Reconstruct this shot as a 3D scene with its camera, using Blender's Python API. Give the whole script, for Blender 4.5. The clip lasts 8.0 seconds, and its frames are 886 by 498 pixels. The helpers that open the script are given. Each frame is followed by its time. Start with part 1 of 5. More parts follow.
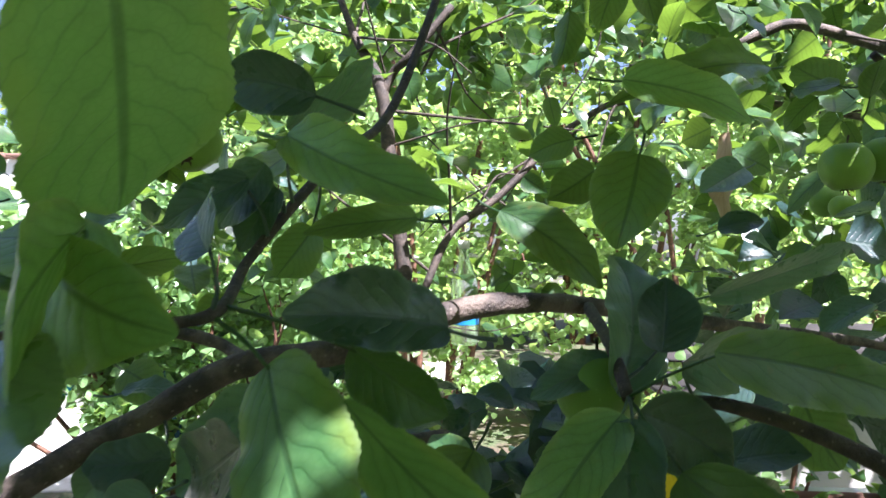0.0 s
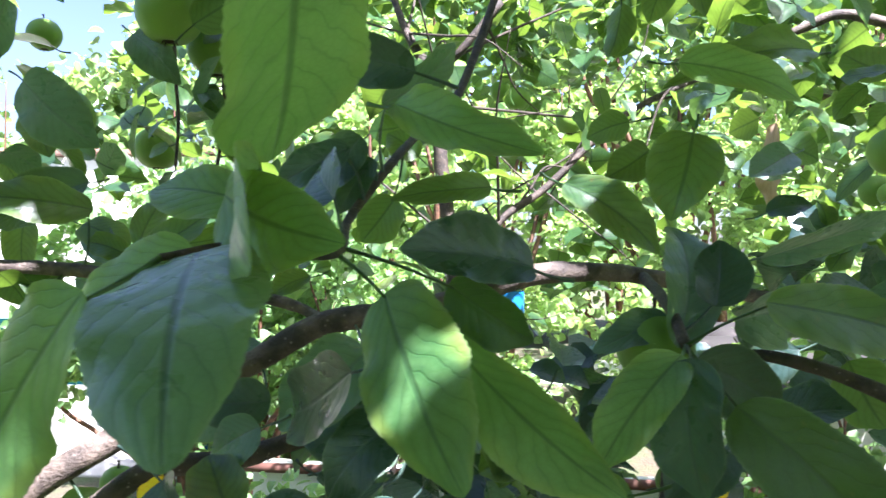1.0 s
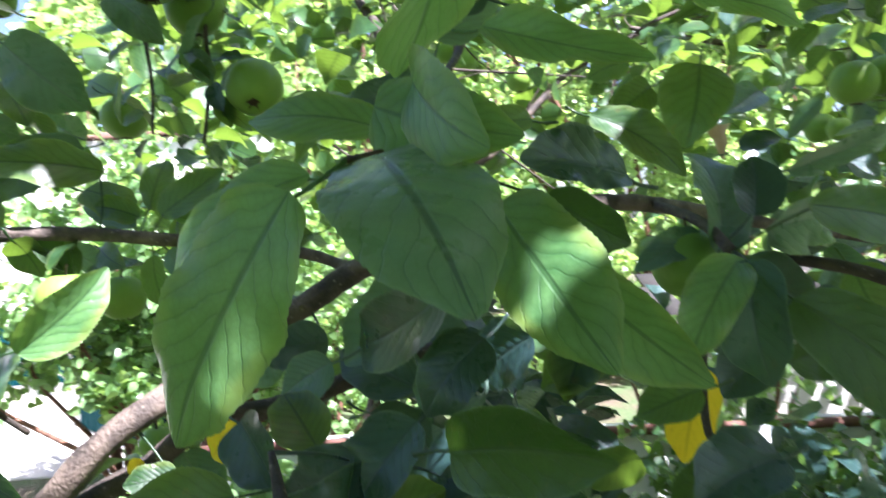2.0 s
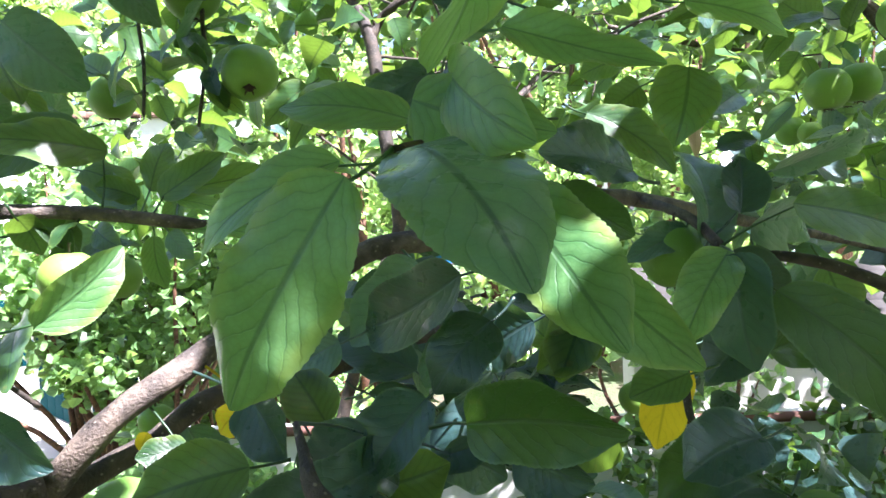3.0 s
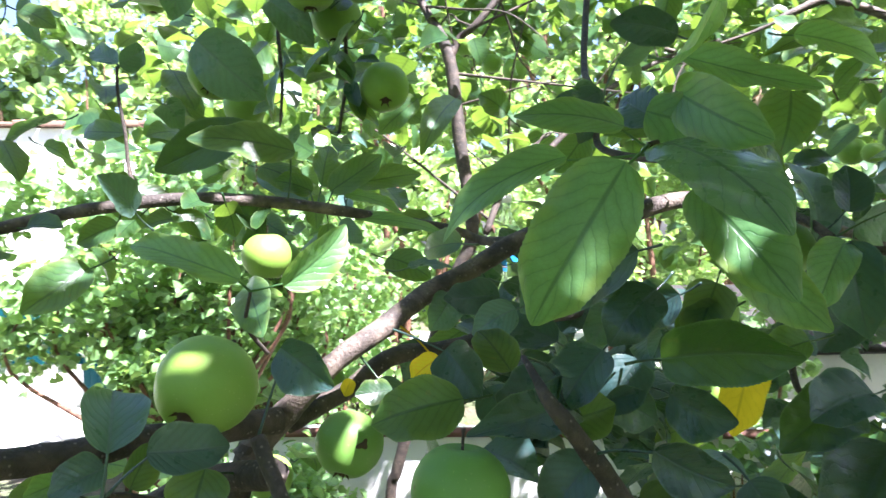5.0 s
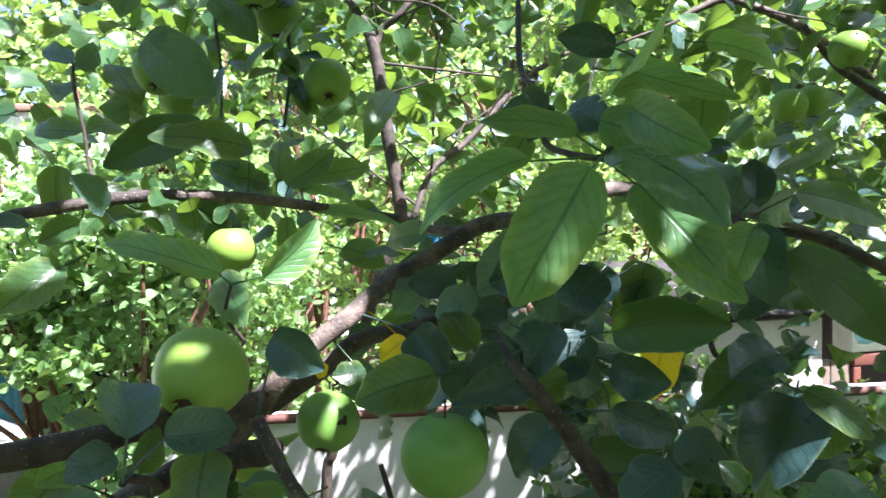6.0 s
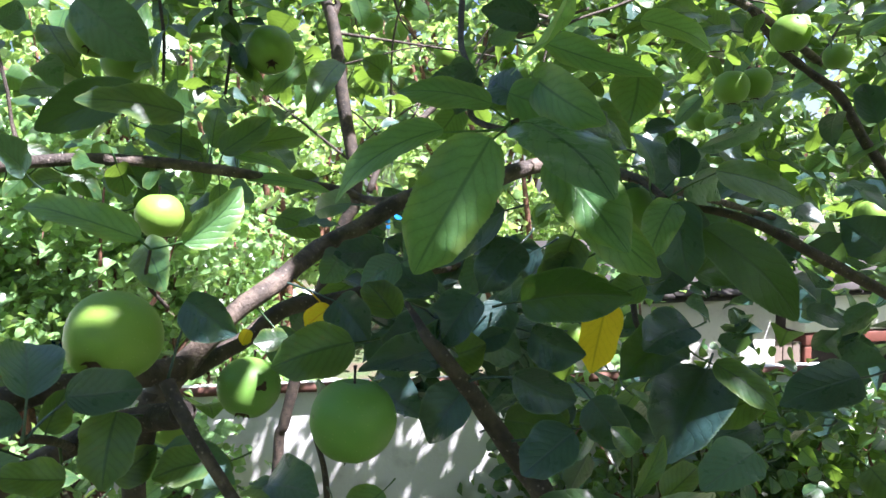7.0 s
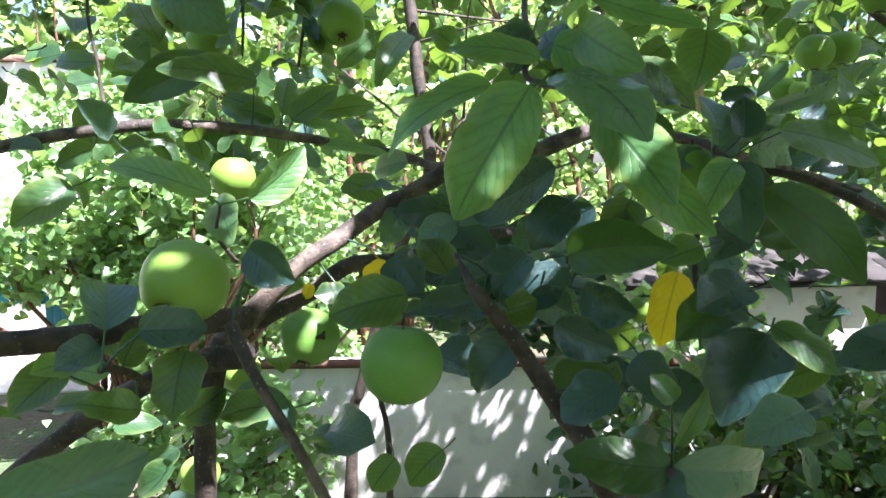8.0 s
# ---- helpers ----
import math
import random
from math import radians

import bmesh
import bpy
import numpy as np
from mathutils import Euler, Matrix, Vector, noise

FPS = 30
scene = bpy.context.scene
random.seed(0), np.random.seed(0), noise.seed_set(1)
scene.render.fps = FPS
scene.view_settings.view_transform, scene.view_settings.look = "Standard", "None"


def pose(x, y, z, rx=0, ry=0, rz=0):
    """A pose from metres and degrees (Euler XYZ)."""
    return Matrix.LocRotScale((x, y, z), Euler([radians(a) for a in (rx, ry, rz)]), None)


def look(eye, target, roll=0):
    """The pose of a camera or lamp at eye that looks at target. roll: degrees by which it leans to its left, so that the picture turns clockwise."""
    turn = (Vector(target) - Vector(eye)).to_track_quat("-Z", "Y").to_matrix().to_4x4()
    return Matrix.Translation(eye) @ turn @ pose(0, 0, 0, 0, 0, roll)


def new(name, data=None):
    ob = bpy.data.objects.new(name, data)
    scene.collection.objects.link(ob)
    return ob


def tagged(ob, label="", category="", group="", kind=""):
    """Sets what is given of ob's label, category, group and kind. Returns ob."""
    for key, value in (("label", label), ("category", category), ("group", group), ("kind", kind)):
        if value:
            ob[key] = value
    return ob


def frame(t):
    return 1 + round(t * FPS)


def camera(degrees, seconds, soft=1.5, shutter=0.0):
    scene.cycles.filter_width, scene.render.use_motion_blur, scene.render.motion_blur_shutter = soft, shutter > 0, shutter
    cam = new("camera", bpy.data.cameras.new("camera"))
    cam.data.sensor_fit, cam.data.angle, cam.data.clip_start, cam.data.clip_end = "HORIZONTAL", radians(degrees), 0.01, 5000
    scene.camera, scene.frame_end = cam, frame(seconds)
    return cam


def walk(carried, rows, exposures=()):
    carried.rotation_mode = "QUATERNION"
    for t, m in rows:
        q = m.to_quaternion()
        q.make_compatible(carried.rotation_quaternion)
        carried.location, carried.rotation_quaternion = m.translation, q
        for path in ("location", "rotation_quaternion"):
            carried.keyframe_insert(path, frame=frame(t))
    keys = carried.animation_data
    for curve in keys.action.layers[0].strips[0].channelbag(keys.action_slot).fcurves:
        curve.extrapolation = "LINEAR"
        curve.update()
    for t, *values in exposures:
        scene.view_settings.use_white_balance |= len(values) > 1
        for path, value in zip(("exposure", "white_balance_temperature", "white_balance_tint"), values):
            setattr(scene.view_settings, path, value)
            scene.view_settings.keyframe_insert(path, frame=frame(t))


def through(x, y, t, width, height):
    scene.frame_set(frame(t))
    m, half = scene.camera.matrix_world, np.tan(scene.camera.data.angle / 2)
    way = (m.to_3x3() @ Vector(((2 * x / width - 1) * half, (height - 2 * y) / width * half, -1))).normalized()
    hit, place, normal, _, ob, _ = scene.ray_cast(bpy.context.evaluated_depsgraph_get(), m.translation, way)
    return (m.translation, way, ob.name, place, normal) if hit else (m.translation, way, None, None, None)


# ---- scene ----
cam = camera(63.9, 8.0, soft=1.5, shutter=0.4)
PATH = [
    (0, (0.024, 0.013, 1.625), (0.01, 2.013, 1.652), -0.3),
    (0.5, (0.014, -0.016, 1.607), (-0.048, 1.983, 1.628), -0.6),
    (1, (0.003, -0.033, 1.603), (-0.119, 1.963, 1.628), 0.1),
    (1.5, (-0.049, -0.028, 1.593), (-0.215, 1.965, 1.613), -1.8),
    (2, (-0.077, -0.049, 1.579), (-0.001, 1.949, 1.522), -3.5),
    (2.2, (-0.088, -0.057, 1.574), (0.076, 1.934, 1.481), -3.6),
    (3.3, (-0.109, -0.077, 1.579), (0.016, 1.917, 1.503), -0.8),
    (3.5, (-0.117, -0.088, 1.572), (-0.06, 1.91, 1.529), -0.6),
    (4, (-0.13, -0.131, 1.552), (-0.258, 1.865, 1.527), -0.3),
    (4.1, (-0.136, -0.141, 1.551), (-0.285, 1.853, 1.535), 0.2),
    (5.3, (-0.243, -0.173, 1.563), (-0.037, 1.816, 1.505), -0.5),
    (5.5, (-0.256, -0.185, 1.565), (0.002, 1.797, 1.494), -0.5),
    (6, (-0.266, -0.212, 1.568), (0.081, 1.755, 1.474), -1.6),
    (6.5, (-0.258, -0.215, 1.567), (0.186, 1.732, 1.447), -1.4),
    (7, (-0.228, -0.226, 1.563), (0.197, 1.722, 1.4), -0.3),
    (7.5, (-0.206, -0.233, 1.565), (0.058, 1.739, 1.37), 0.4),
    (8, (-0.206, -0.246, 1.541), (-0.012, 1.734, 1.337), -0.3),
]
EXPOSURE = [(0, 2.36, 5850), (1.0, 2.90, 5780), (2.0, 2.78, 5800), (3.5, 3.17, 5800), (4.2, 3.26, 5830), (5.3, 2.94, 5840), (6.5, 2.52, 5900), (7.2, 2.56, 5890), (8, 2.77, 5860)]
walk(cam, [(t, look(eye, target, roll)) for t, eye, target, roll in PATH], [(t, stops, kelvin, 24) for t, stops, kelvin in EXPOSURE])
# ---- light ----
SUN_FROM = Vector((0.42, -0.42, 1.0)).normalized()
world = bpy.data.worlds.new("sky")
scene.world = world
world.use_nodes = True
wn = world.node_tree
sky = wn.nodes.new("ShaderNodeTexSky")
sky.sky_type = "NISHITA"
sky.sun_disc = False
sky.sun_elevation = math.asin(SUN_FROM.z)
sky.sun_rotation = math.atan2(SUN_FROM.x, SUN_FROM.y)
sky.altitude, sky.air_density, sky.dust_density, sky.ozone_density = 100, 1.0, 2.6, 1.0
wn.links.new(sky.outputs[0], wn.nodes["Background"].inputs[0])
wn.nodes["Background"].inputs[1].default_value = 0.05
sun_data = bpy.data.lights.new("sun", "SUN")
sun_data.energy, sun_data.angle, sun_data.color = 5.0, radians(0.55), (1.0, 0.965, 0.90)
sun = new("sun", sun_data)
sun.matrix_world = look(SUN_FROM * 20, (0, 0, 0))


# ---- materials ----
class Graph:
    """Short hand for node materials."""

    def __init__(self, name):
        self.mat = bpy.data.materials.new(name)
        self.mat.use_nodes = True
        self.tree = self.mat.node_tree
        self.bsdf = self.tree.nodes["Principled BSDF"]
        self.out = self.tree.nodes["Material Output"]

    def node(self, kind, **inputs):
        n = self.tree.nodes.new("ShaderNode" + kind)
        for k, v in inputs.items():
            self.put(n.inputs[k.replace("_", " ")], v)
        return n

    def put(self, socket, v):
        if isinstance(v, bpy.types.NodeSocket):
            self.tree.links.new(v, socket)
        elif hasattr(v, "__len__") and len(v) == 3 and socket.type == "RGBA":
            socket.default_value = (*v, 1)
        else:
            socket.default_value = v

    def maths(self, op, a, b=0.0, c=0.0):
        n = self.tree.nodes.new("ShaderNodeMath")
        n.operation = op
        for s, v in zip(n.inputs, (a, b, c)):
            self.put(s, v)
        return n.outputs[0]

    def mix(self, f, a, b):
        n = self.tree.nodes.new("ShaderNodeMix")
        n.data_type = "RGBA"
        for i, v in ((0, f), (6, a), (7, b)):
            self.put(n.inputs[i], v)
        return n.outputs[2]

    def step(self, v, lo, hi):
        n = self.tree.nodes.new("ShaderNodeMapRange")
        n.interpolation_type = "SMOOTHSTEP"
        for i, w in ((0, v), (1, lo), (2, hi)):
            self.put(n.inputs[i], w)
        return n.outputs[0]

    def noise(self, scale, detail=3.0, coords="Object", rough=0.55):
        n = self.node("TexNoise", Scale=scale, Detail=detail, Roughness=rough)
        self.tree.links.new(self.node("TexCoord").outputs[coords], n.inputs["Vector"])
        return n.outputs[0]

    def bump(self, height, strength=0.3, distance=0.002):
        n = self.node("Bump", Strength=strength, Distance=distance, Height=height)
        self.put(self.bsdf.inputs["Normal"], n.outputs[0])
        return n.outputs[0]

    def set(self, **inputs):
        for k, v in inputs.items():
            self.put(self.bsdf.inputs[k.replace("_", " ")], v)
        return self.mat


def leaf_material(name, dark, light, vein, glow, rough=0.42, through=0.38, spots=0.0, rim=0.0, fine=True, ribs=0.3, sheen=0.25):
    """A leaf blade: veins by its UV, quilting, blotches, gloss, and light that comes through."""
    g = Graph(name)
    uv = g.node("SeparateXYZ", Vector=g.node("TexCoord").outputs["UV"])
    u, v = g.maths("ABSOLUTE", g.maths("MULTIPLY_ADD", uv.outputs[0], 2.0, -1.0)), uv.outputs[1]
    wob = g.noise(60, 2)
    side = g.maths("FRACT", g.maths("ADD", g.maths("MULTIPLY_ADD", v, 8.0, g.maths("MULTIPLY", u, -2.6)), g.maths("MULTIPLY", wob, 1.5)))
    side = g.maths("ABSOLUTE", g.maths("SUBTRACT", side, 0.5))
    swell = g.step(side, 0.0, 0.5)
    side = g.maths("SUBTRACT", 1.0, g.step(side, 0.0, 0.09))
    mid = g.maths("SUBTRACT", 1.0, g.step(u, 0.02, 0.085))
    veins = g.maths("MAXIMUM", mid, g.maths("MULTIPLY", side, 0.4))
    rnd = g.maths("FRACT", g.maths("ADD", g.node("ObjectInfo").outputs["Random"], g.node("NewGeometry").outputs["Random Per Island"]))
    blot = g.step(g.noise(34, 5), 0.36, 0.66)
    base = g.mix(g.maths("MULTIPLY_ADD", rnd, 0.6, g.maths("MULTIPLY_ADD", blot, 0.38, g.maths("MULTIPLY", swell, 0.22))), dark, light)
    if fine:
        net = g.node("TexVoronoi", Scale=300.0)
        net.feature = "DISTANCE_TO_EDGE"
        g.tree.links.new(g.node("TexCoord").outputs["Object"], net.inputs["Vector"])
        cell = g.step(net.outputs[0], 0.02, 0.16)
        base = g.mix(g.maths("MULTIPLY", g.maths("SUBTRACT", 1.0, cell), 0.18), base, vein)
    if rim:
        edge = g.maths("MULTIPLY", g.step(g.maths("MULTIPLY_ADD", g.noise(45, 3), 0.9, u), 1.05, 1.5), rim)
        base = g.mix(edge, base, (0.24, 0.30, 0.05))
    if spots:
        base = g.mix(g.maths("MULTIPLY", g.step(g.noise(110, 2), 0.66, 0.74), spots), base, (0.16, 0.09, 0.025))
    base = g.mix(g.maths("MULTIPLY", veins, ribs), base, vein)
    if fine:
        base = g.mix(g.maths("MULTIPLY", g.step(u, 0.90, 1.0), 0.30), base, (0.20, 0.28, 0.17))
    g.set(Base_Color=base, Roughness=g.maths("MULTIPLY_ADD", g.noise(70, 3), 0.4, rough - 0.18), Specular_IOR_Level=0.4, Coat_Weight=sheen * 0.6, Coat_Roughness=0.27)
    hgt = g.maths("ADD", g.maths("MULTIPLY", veins, -0.9 * min(1.0, ribs * 2)), g.maths("MULTIPLY", g.noise(160, 4), 0.4))
    hgt = g.maths("ADD", hgt, g.maths("MULTIPLY", swell, 0.5 * ribs))
    if fine:
        hgt = g.maths("ADD", hgt, g.maths("MULTIPLY", cell, 0.05))
    g.bump(hgt, 0.45, 0.0010)
    tr = g.node("BsdfTranslucent", Color=g.mix(g.maths("MULTIPLY", veins, 0.5), g.mix(rnd, glow, [c * 1.35 for c in glow]), vein))
    m = g.node("MixShader", Fac=through)
    g.tree.links.new(g.bsdf.outputs[0], m.inputs[1])
    g.tree.links.new(tr.outputs[0], m.inputs[2])
    g.tree.links.new(m.outputs[0], g.out.inputs[0])
    return g.mat


LEAF = {
    "young": leaf_material("young_apple_leaf", (0.037, 0.116, 0.038), (0.138, 0.284, 0.104), (0.026, 0.070, 0.026), (0.31, 0.53, 0.07), 0.36, 0.30, 0.15, 0.5, ribs=0.46, sheen=0.20),
    # the sky's bluish sheen on this leaf is put into its base colour
    "pale": leaf_material("sky_tinted_leaf", (0.060, 0.135, 0.085), (0.112, 0.205, 0.138), (0.022, 0.062, 0.048), (0.22, 0.42, 0.07), 0.28, 0.26, 0.1, 0.2, ribs=0.85, sheen=1.4),
    "up": leaf_material("apple_leaf", (0.006, 0.024, 0.010), (0.050, 0.122, 0.044), (0.012, 0.036, 0.016), (0.26, 0.44, 0.045), 0.36, 0.26, 0.3, 0.25, ribs=0.3, sheen=0.4),
    # pale underside tone, with the blue of skylight mixed into the colour
    "under": leaf_material("apple_leaf_pale", (0.018, 0.046, 0.046), (0.086, 0.158, 0.148), (0.11, 0.16, 0.12), (0.18, 0.36, 0.05), 0.30, 0.22, 0.1, 0.1, ribs=0.5, sheen=0.5),
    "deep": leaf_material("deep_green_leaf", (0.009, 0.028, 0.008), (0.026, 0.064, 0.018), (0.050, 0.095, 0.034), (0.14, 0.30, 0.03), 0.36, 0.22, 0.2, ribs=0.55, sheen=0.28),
    # apple leaf again, with deep shade put into a darker, bluer colour
    "grey": leaf_material("shade_tinted_leaf", (0.006, 0.021, 0.023), (0.030, 0.072, 0.072), (0.055, 0.092, 0.076), (0.14, 0.28, 0.05), 0.30, 0.18, 0.1, ribs=0.55, sheen=0.42),
    "yellow": leaf_material("yellow_leaf", (0.74, 0.55, 0.012), (0.86, 0.66, 0.02), (0.45, 0.30, 0.02), (0.98, 0.72, 0.02), 0.5, 0.6, 0.3),
    "dead": leaf_material("dried_leaf", (0.42, 0.29, 0.20), (0.52, 0.38, 0.28), (0.30, 0.18, 0.11), (0.40, 0.24, 0.14), 0.6, 0.12),
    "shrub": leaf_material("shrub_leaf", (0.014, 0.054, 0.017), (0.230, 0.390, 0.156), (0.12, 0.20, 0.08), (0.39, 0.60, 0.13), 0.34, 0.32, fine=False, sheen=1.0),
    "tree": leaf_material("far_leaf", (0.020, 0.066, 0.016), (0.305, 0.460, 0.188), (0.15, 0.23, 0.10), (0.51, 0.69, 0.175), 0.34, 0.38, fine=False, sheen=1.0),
}


def bark_material(name, dark, light, scale=1.0):
    g = Graph(name)
    n1, n2 = g.noise(55 * scale, 5), g.noise(420 * scale, 4)
    base = g.mix(g.step(n1, 0.35, 0.68), dark, light)
    base = g.mix(g.maths("MULTIPLY", g.step(n2, 0.55, 0.75), 0.5), base, (0.05, 0.035, 0.028))
    vor = g.node("TexVoronoi", Scale=180 * scale)
    g.tree.links.new(g.node("TexCoord").outputs["Object"], vor.inputs["Vector"])
    base = g.mix(g.maths("MULTIPLY", g.maths("SUBTRACT", 1.0, g.step(vor.outputs[0], 0.10, 0.22)), 0.4), base, (0.36, 0.30, 0.24))
    g.bump(g.maths("ADD", n1, n2), 0.7, 0.0025)
    return g.set(Base_Color=base, Roughness=0.72)


BARK = bark_material("apple_bark", (0.038, 0.029, 0.024), (0.145, 0.110, 0.086))
# the same bark darkened, so limbs in shade carry the shade in their colour
SHADE_BARK = bark_material("shade_toned_bark", (0.026, 0.020, 0.016), (0.080, 0.058, 0.044))
TWIG = bark_material("twig_bark", (0.032, 0.025, 0.019), (0.080, 0.058, 0.042), 1.6)
RED_STEM = bark_material("reddish_stem", (0.075, 0.034, 0.022), (0.19, 0.085, 0.05))


def apple_material(name, low, high):
    g = Graph(name)
    rnd = g.node("ObjectInfo").outputs["Random"]
    base = g.mix(rnd, low, high)
    base = g.mix(g.maths("MULTIPLY", g.step(g.noise(22, 3), 0.4, 0.7), 0.5), base, [c * 1.12 for c in high])
    vor = g.node("TexVoronoi", Scale=260)
    g.tree.links.new(g.node("TexCoord").outputs["Object"], vor.inputs["Vector"])
    dots = g.maths("SUBTRACT", 1.0, g.step(vor.outputs[0], 0.06, 0.13))
    base = g.mix(g.maths("MULTIPLY", dots, 0.45), base, (0.42, 0.52, 0.18))
    base = g.mix(g.maths("MULTIPLY", g.step(g.noise(95, 2), 0.74, 0.77), 0.7), base, (0.09, 0.055, 0.025))
    g.bump(g.noise(300, 3), 0.15, 0.0008)
    return g.set(Base_Color=base, Roughness=0.46, Specular_IOR_Level=0.40, Subsurface_Weight=0.12, Subsurface_Radius=(0.006, 0.008, 0.002), Subsurface_Scale=0.6)


APPLE = apple_material("apple_skin", (0.120, 0.245, 0.036), (0.205, 0.345, 0.056))
GREEN_APPLE = apple_material("green_apple_skin", (0.100, 0.235, 0.042), (0.130, 0.27, 0.050))
CALYX = Graph("dry_calyx").set(Base_Color=(0.045, 0.026, 0.014), Roughness=0.85)


def plaster(name, a, b, stain, scale=1.0):
    g = Graph(name)
    base = g.mix(g.step(g.noise(2.2 * scale, 5), 0.35, 0.7), a, b)
    base = g.mix(g.maths("MULTIPLY", g.step(g.noise(9 * scale, 6), 0.52, 0.72), 0.6), base, stain)
    g.bump(g.maths("ADD", g.noise(45 * scale, 5), g.maths("MULTIPLY", g.noise(260, 3), 0.4)), 0.5, 0.006)
    return g.set(Base_Color=base, Roughness=0.9)


WHITEWASH = plaster("whitewashed_plaster", (0.62, 0.62, 0.60), (0.54, 0.54, 0.52), (0.40, 0.39, 0.37))
HOUSE_WHITE = plaster("house_plaster", (0.80, 0.79, 0.76), (0.72, 0.71, 0.68), (0.60, 0.57, 0.52), 0.6)
GREY_PLASTER = plaster("grey_plaster", (0.50, 0.49, 0.45), (0.42, 0.41, 0.38), (0.28, 0.26, 0.23))
CONCRETE = plaster("yard_concrete", (0.52, 0.50, 0.47), (0.44, 0.42, 0.39), (0.32, 0.30, 0.27))


def painted(name, colour, worn, rough=0.55, metal=0.0, amount=0.6):
    g = Graph(name)
    base = g.mix(g.maths("MULTIPLY", g.step(g.noise(14, 6), 0.5, 0.7), amount), colour, worn)
    g.bump(g.noise(120, 4), 0.3, 0.002)
    return g.set(Base_Color=base, Roughness=rough, Metallic=metal)


# teal made very dark: the shade on it is put into the paint
SHADE_TEAL = painted("shade_toned_teal", (0.001, 0.034, 0.040), (0.002, 0.048, 0.054), 0.95, amount=0.4)
RUST = painted("rusty_iron", (0.105, 0.044, 0.030), (0.07, 0.030, 0.022), 0.8)
REDBOARD = painted("red_brown_board", (0.15, 0.046, 0.030), (0.10, 0.038, 0.027), 0.7)
TILE = painted("clay_tile", (0.24, 0.14, 0.105), (0.15, 0.085, 0.065), 0.85)
FELT = painted("dark_roofing", (0.030, 0.026, 0.024), (0.080, 0.066, 0.056), 0.9)
OLD_WOOD = painted("weathered_wood", (0.16, 0.125, 0.10), (0.09, 0.07, 0.055), 0.85)
ROPE = painted("pale_cord", (0.50, 0.47, 0.30), (0.32, 0.33, 0.18), 0.8)
SHADE_TEAL.node_tree.nodes["Principled BSDF"].inputs["Specular IOR Level"].default_value = 0.1
BLUE = painted("blue_label", (0.02, 0.20, 0.52), (0.10, 0.36, 0.62), 0.4, amount=0.5)


def soil():
    g = Graph("garden_soil")
    n = g.noise(3.0, 6)
    base = g.mix(g.step(n, 0.35, 0.65), (0.085, 0.062, 0.042), (0.05, 0.085, 0.028))
    base = g.mix(g.maths("MULTIPLY", g.step(g.noise(40, 4), 0.5, 0.7), 0.5), base, (0.15, 0.12, 0.085))
    g.bump(g.noise(30, 6), 0.8, 0.03)
    return g.set(Base_Color=base, Roughness=0.95)


SOIL = soil()
g = Graph("clear_plastic")
PLASTIC = g.set(Base_Color=(0.90, 0.95, 0.95), Roughness=0.12, Transmission_Weight=0.9, IOR=1.15)


# ---- building helpers ----
def mesh_object(name, bm, material, parent=None, label=""):
    me = bpy.data.meshes.new(name)
    bm.to_mesh(me)
    bm.free()
    me.materials.append(material)
    for p in me.polygons:
        p.use_smooth = True
    ob = new(name, me)
    ob.parent = parent
    if label:
        tagged(ob, label)
    return ob


def part(name, bm, material, parent, label=""):
    return mesh_object(name, bm, material, parent, label)


def thing(name, label, category, group="", kind="", at=(0, 0, 0)):
    ob = new(name)
    ob.location = at
    ob.empty_display_size = 0.05
    return tagged(ob, label, category, group, kind)


def box(bm, lo, hi, bevel=0.0, m=None):
    r = bmesh.ops.create_cube(bm, size=1.0)
    vs = r["verts"]
    lo, hi = Vector(lo), Vector(hi)
    for v in vs:
        v.co = Vector([(a + b) / 2 + c * (b - a) for a, b, c in zip(lo, hi, v.co)])
    if bevel:
        es = list({e for v in vs for e in v.link_edges})
        vs = bmesh.ops.bevel(bm, geom=es, offset=bevel, segments=2, affect="EDGES", profile=0.6)["verts"]
        vs = list({v for v in vs})
    if m is not None:
        bm.verts.ensure_lookup_table()
    return bm


def smooth_path(points, steps=6):
    """Catmull-Rom through (x, y, z, radius) rows."""
    p = [np.array(q, float) for q in points]
    p = [2 * p[0] - p[1]] + p + [2 * p[-1] - p[-2]]
    out = []
    for i in range(1, len(p) - 2):
        for k in range(steps):
            t = k / steps
            out.append(0.5 * (2 * p[i] + (p[i + 1] - p[i - 1]) * t + (2 * p[i - 1] - 5 * p[i] + 4 * p[i + 1] - p[i + 2]) * t * t + (3 * p[i] - p[i - 1] - 3 * p[i + 1] + p[i + 2]) * t ** 3))
    out.append(p[-2])
    return out


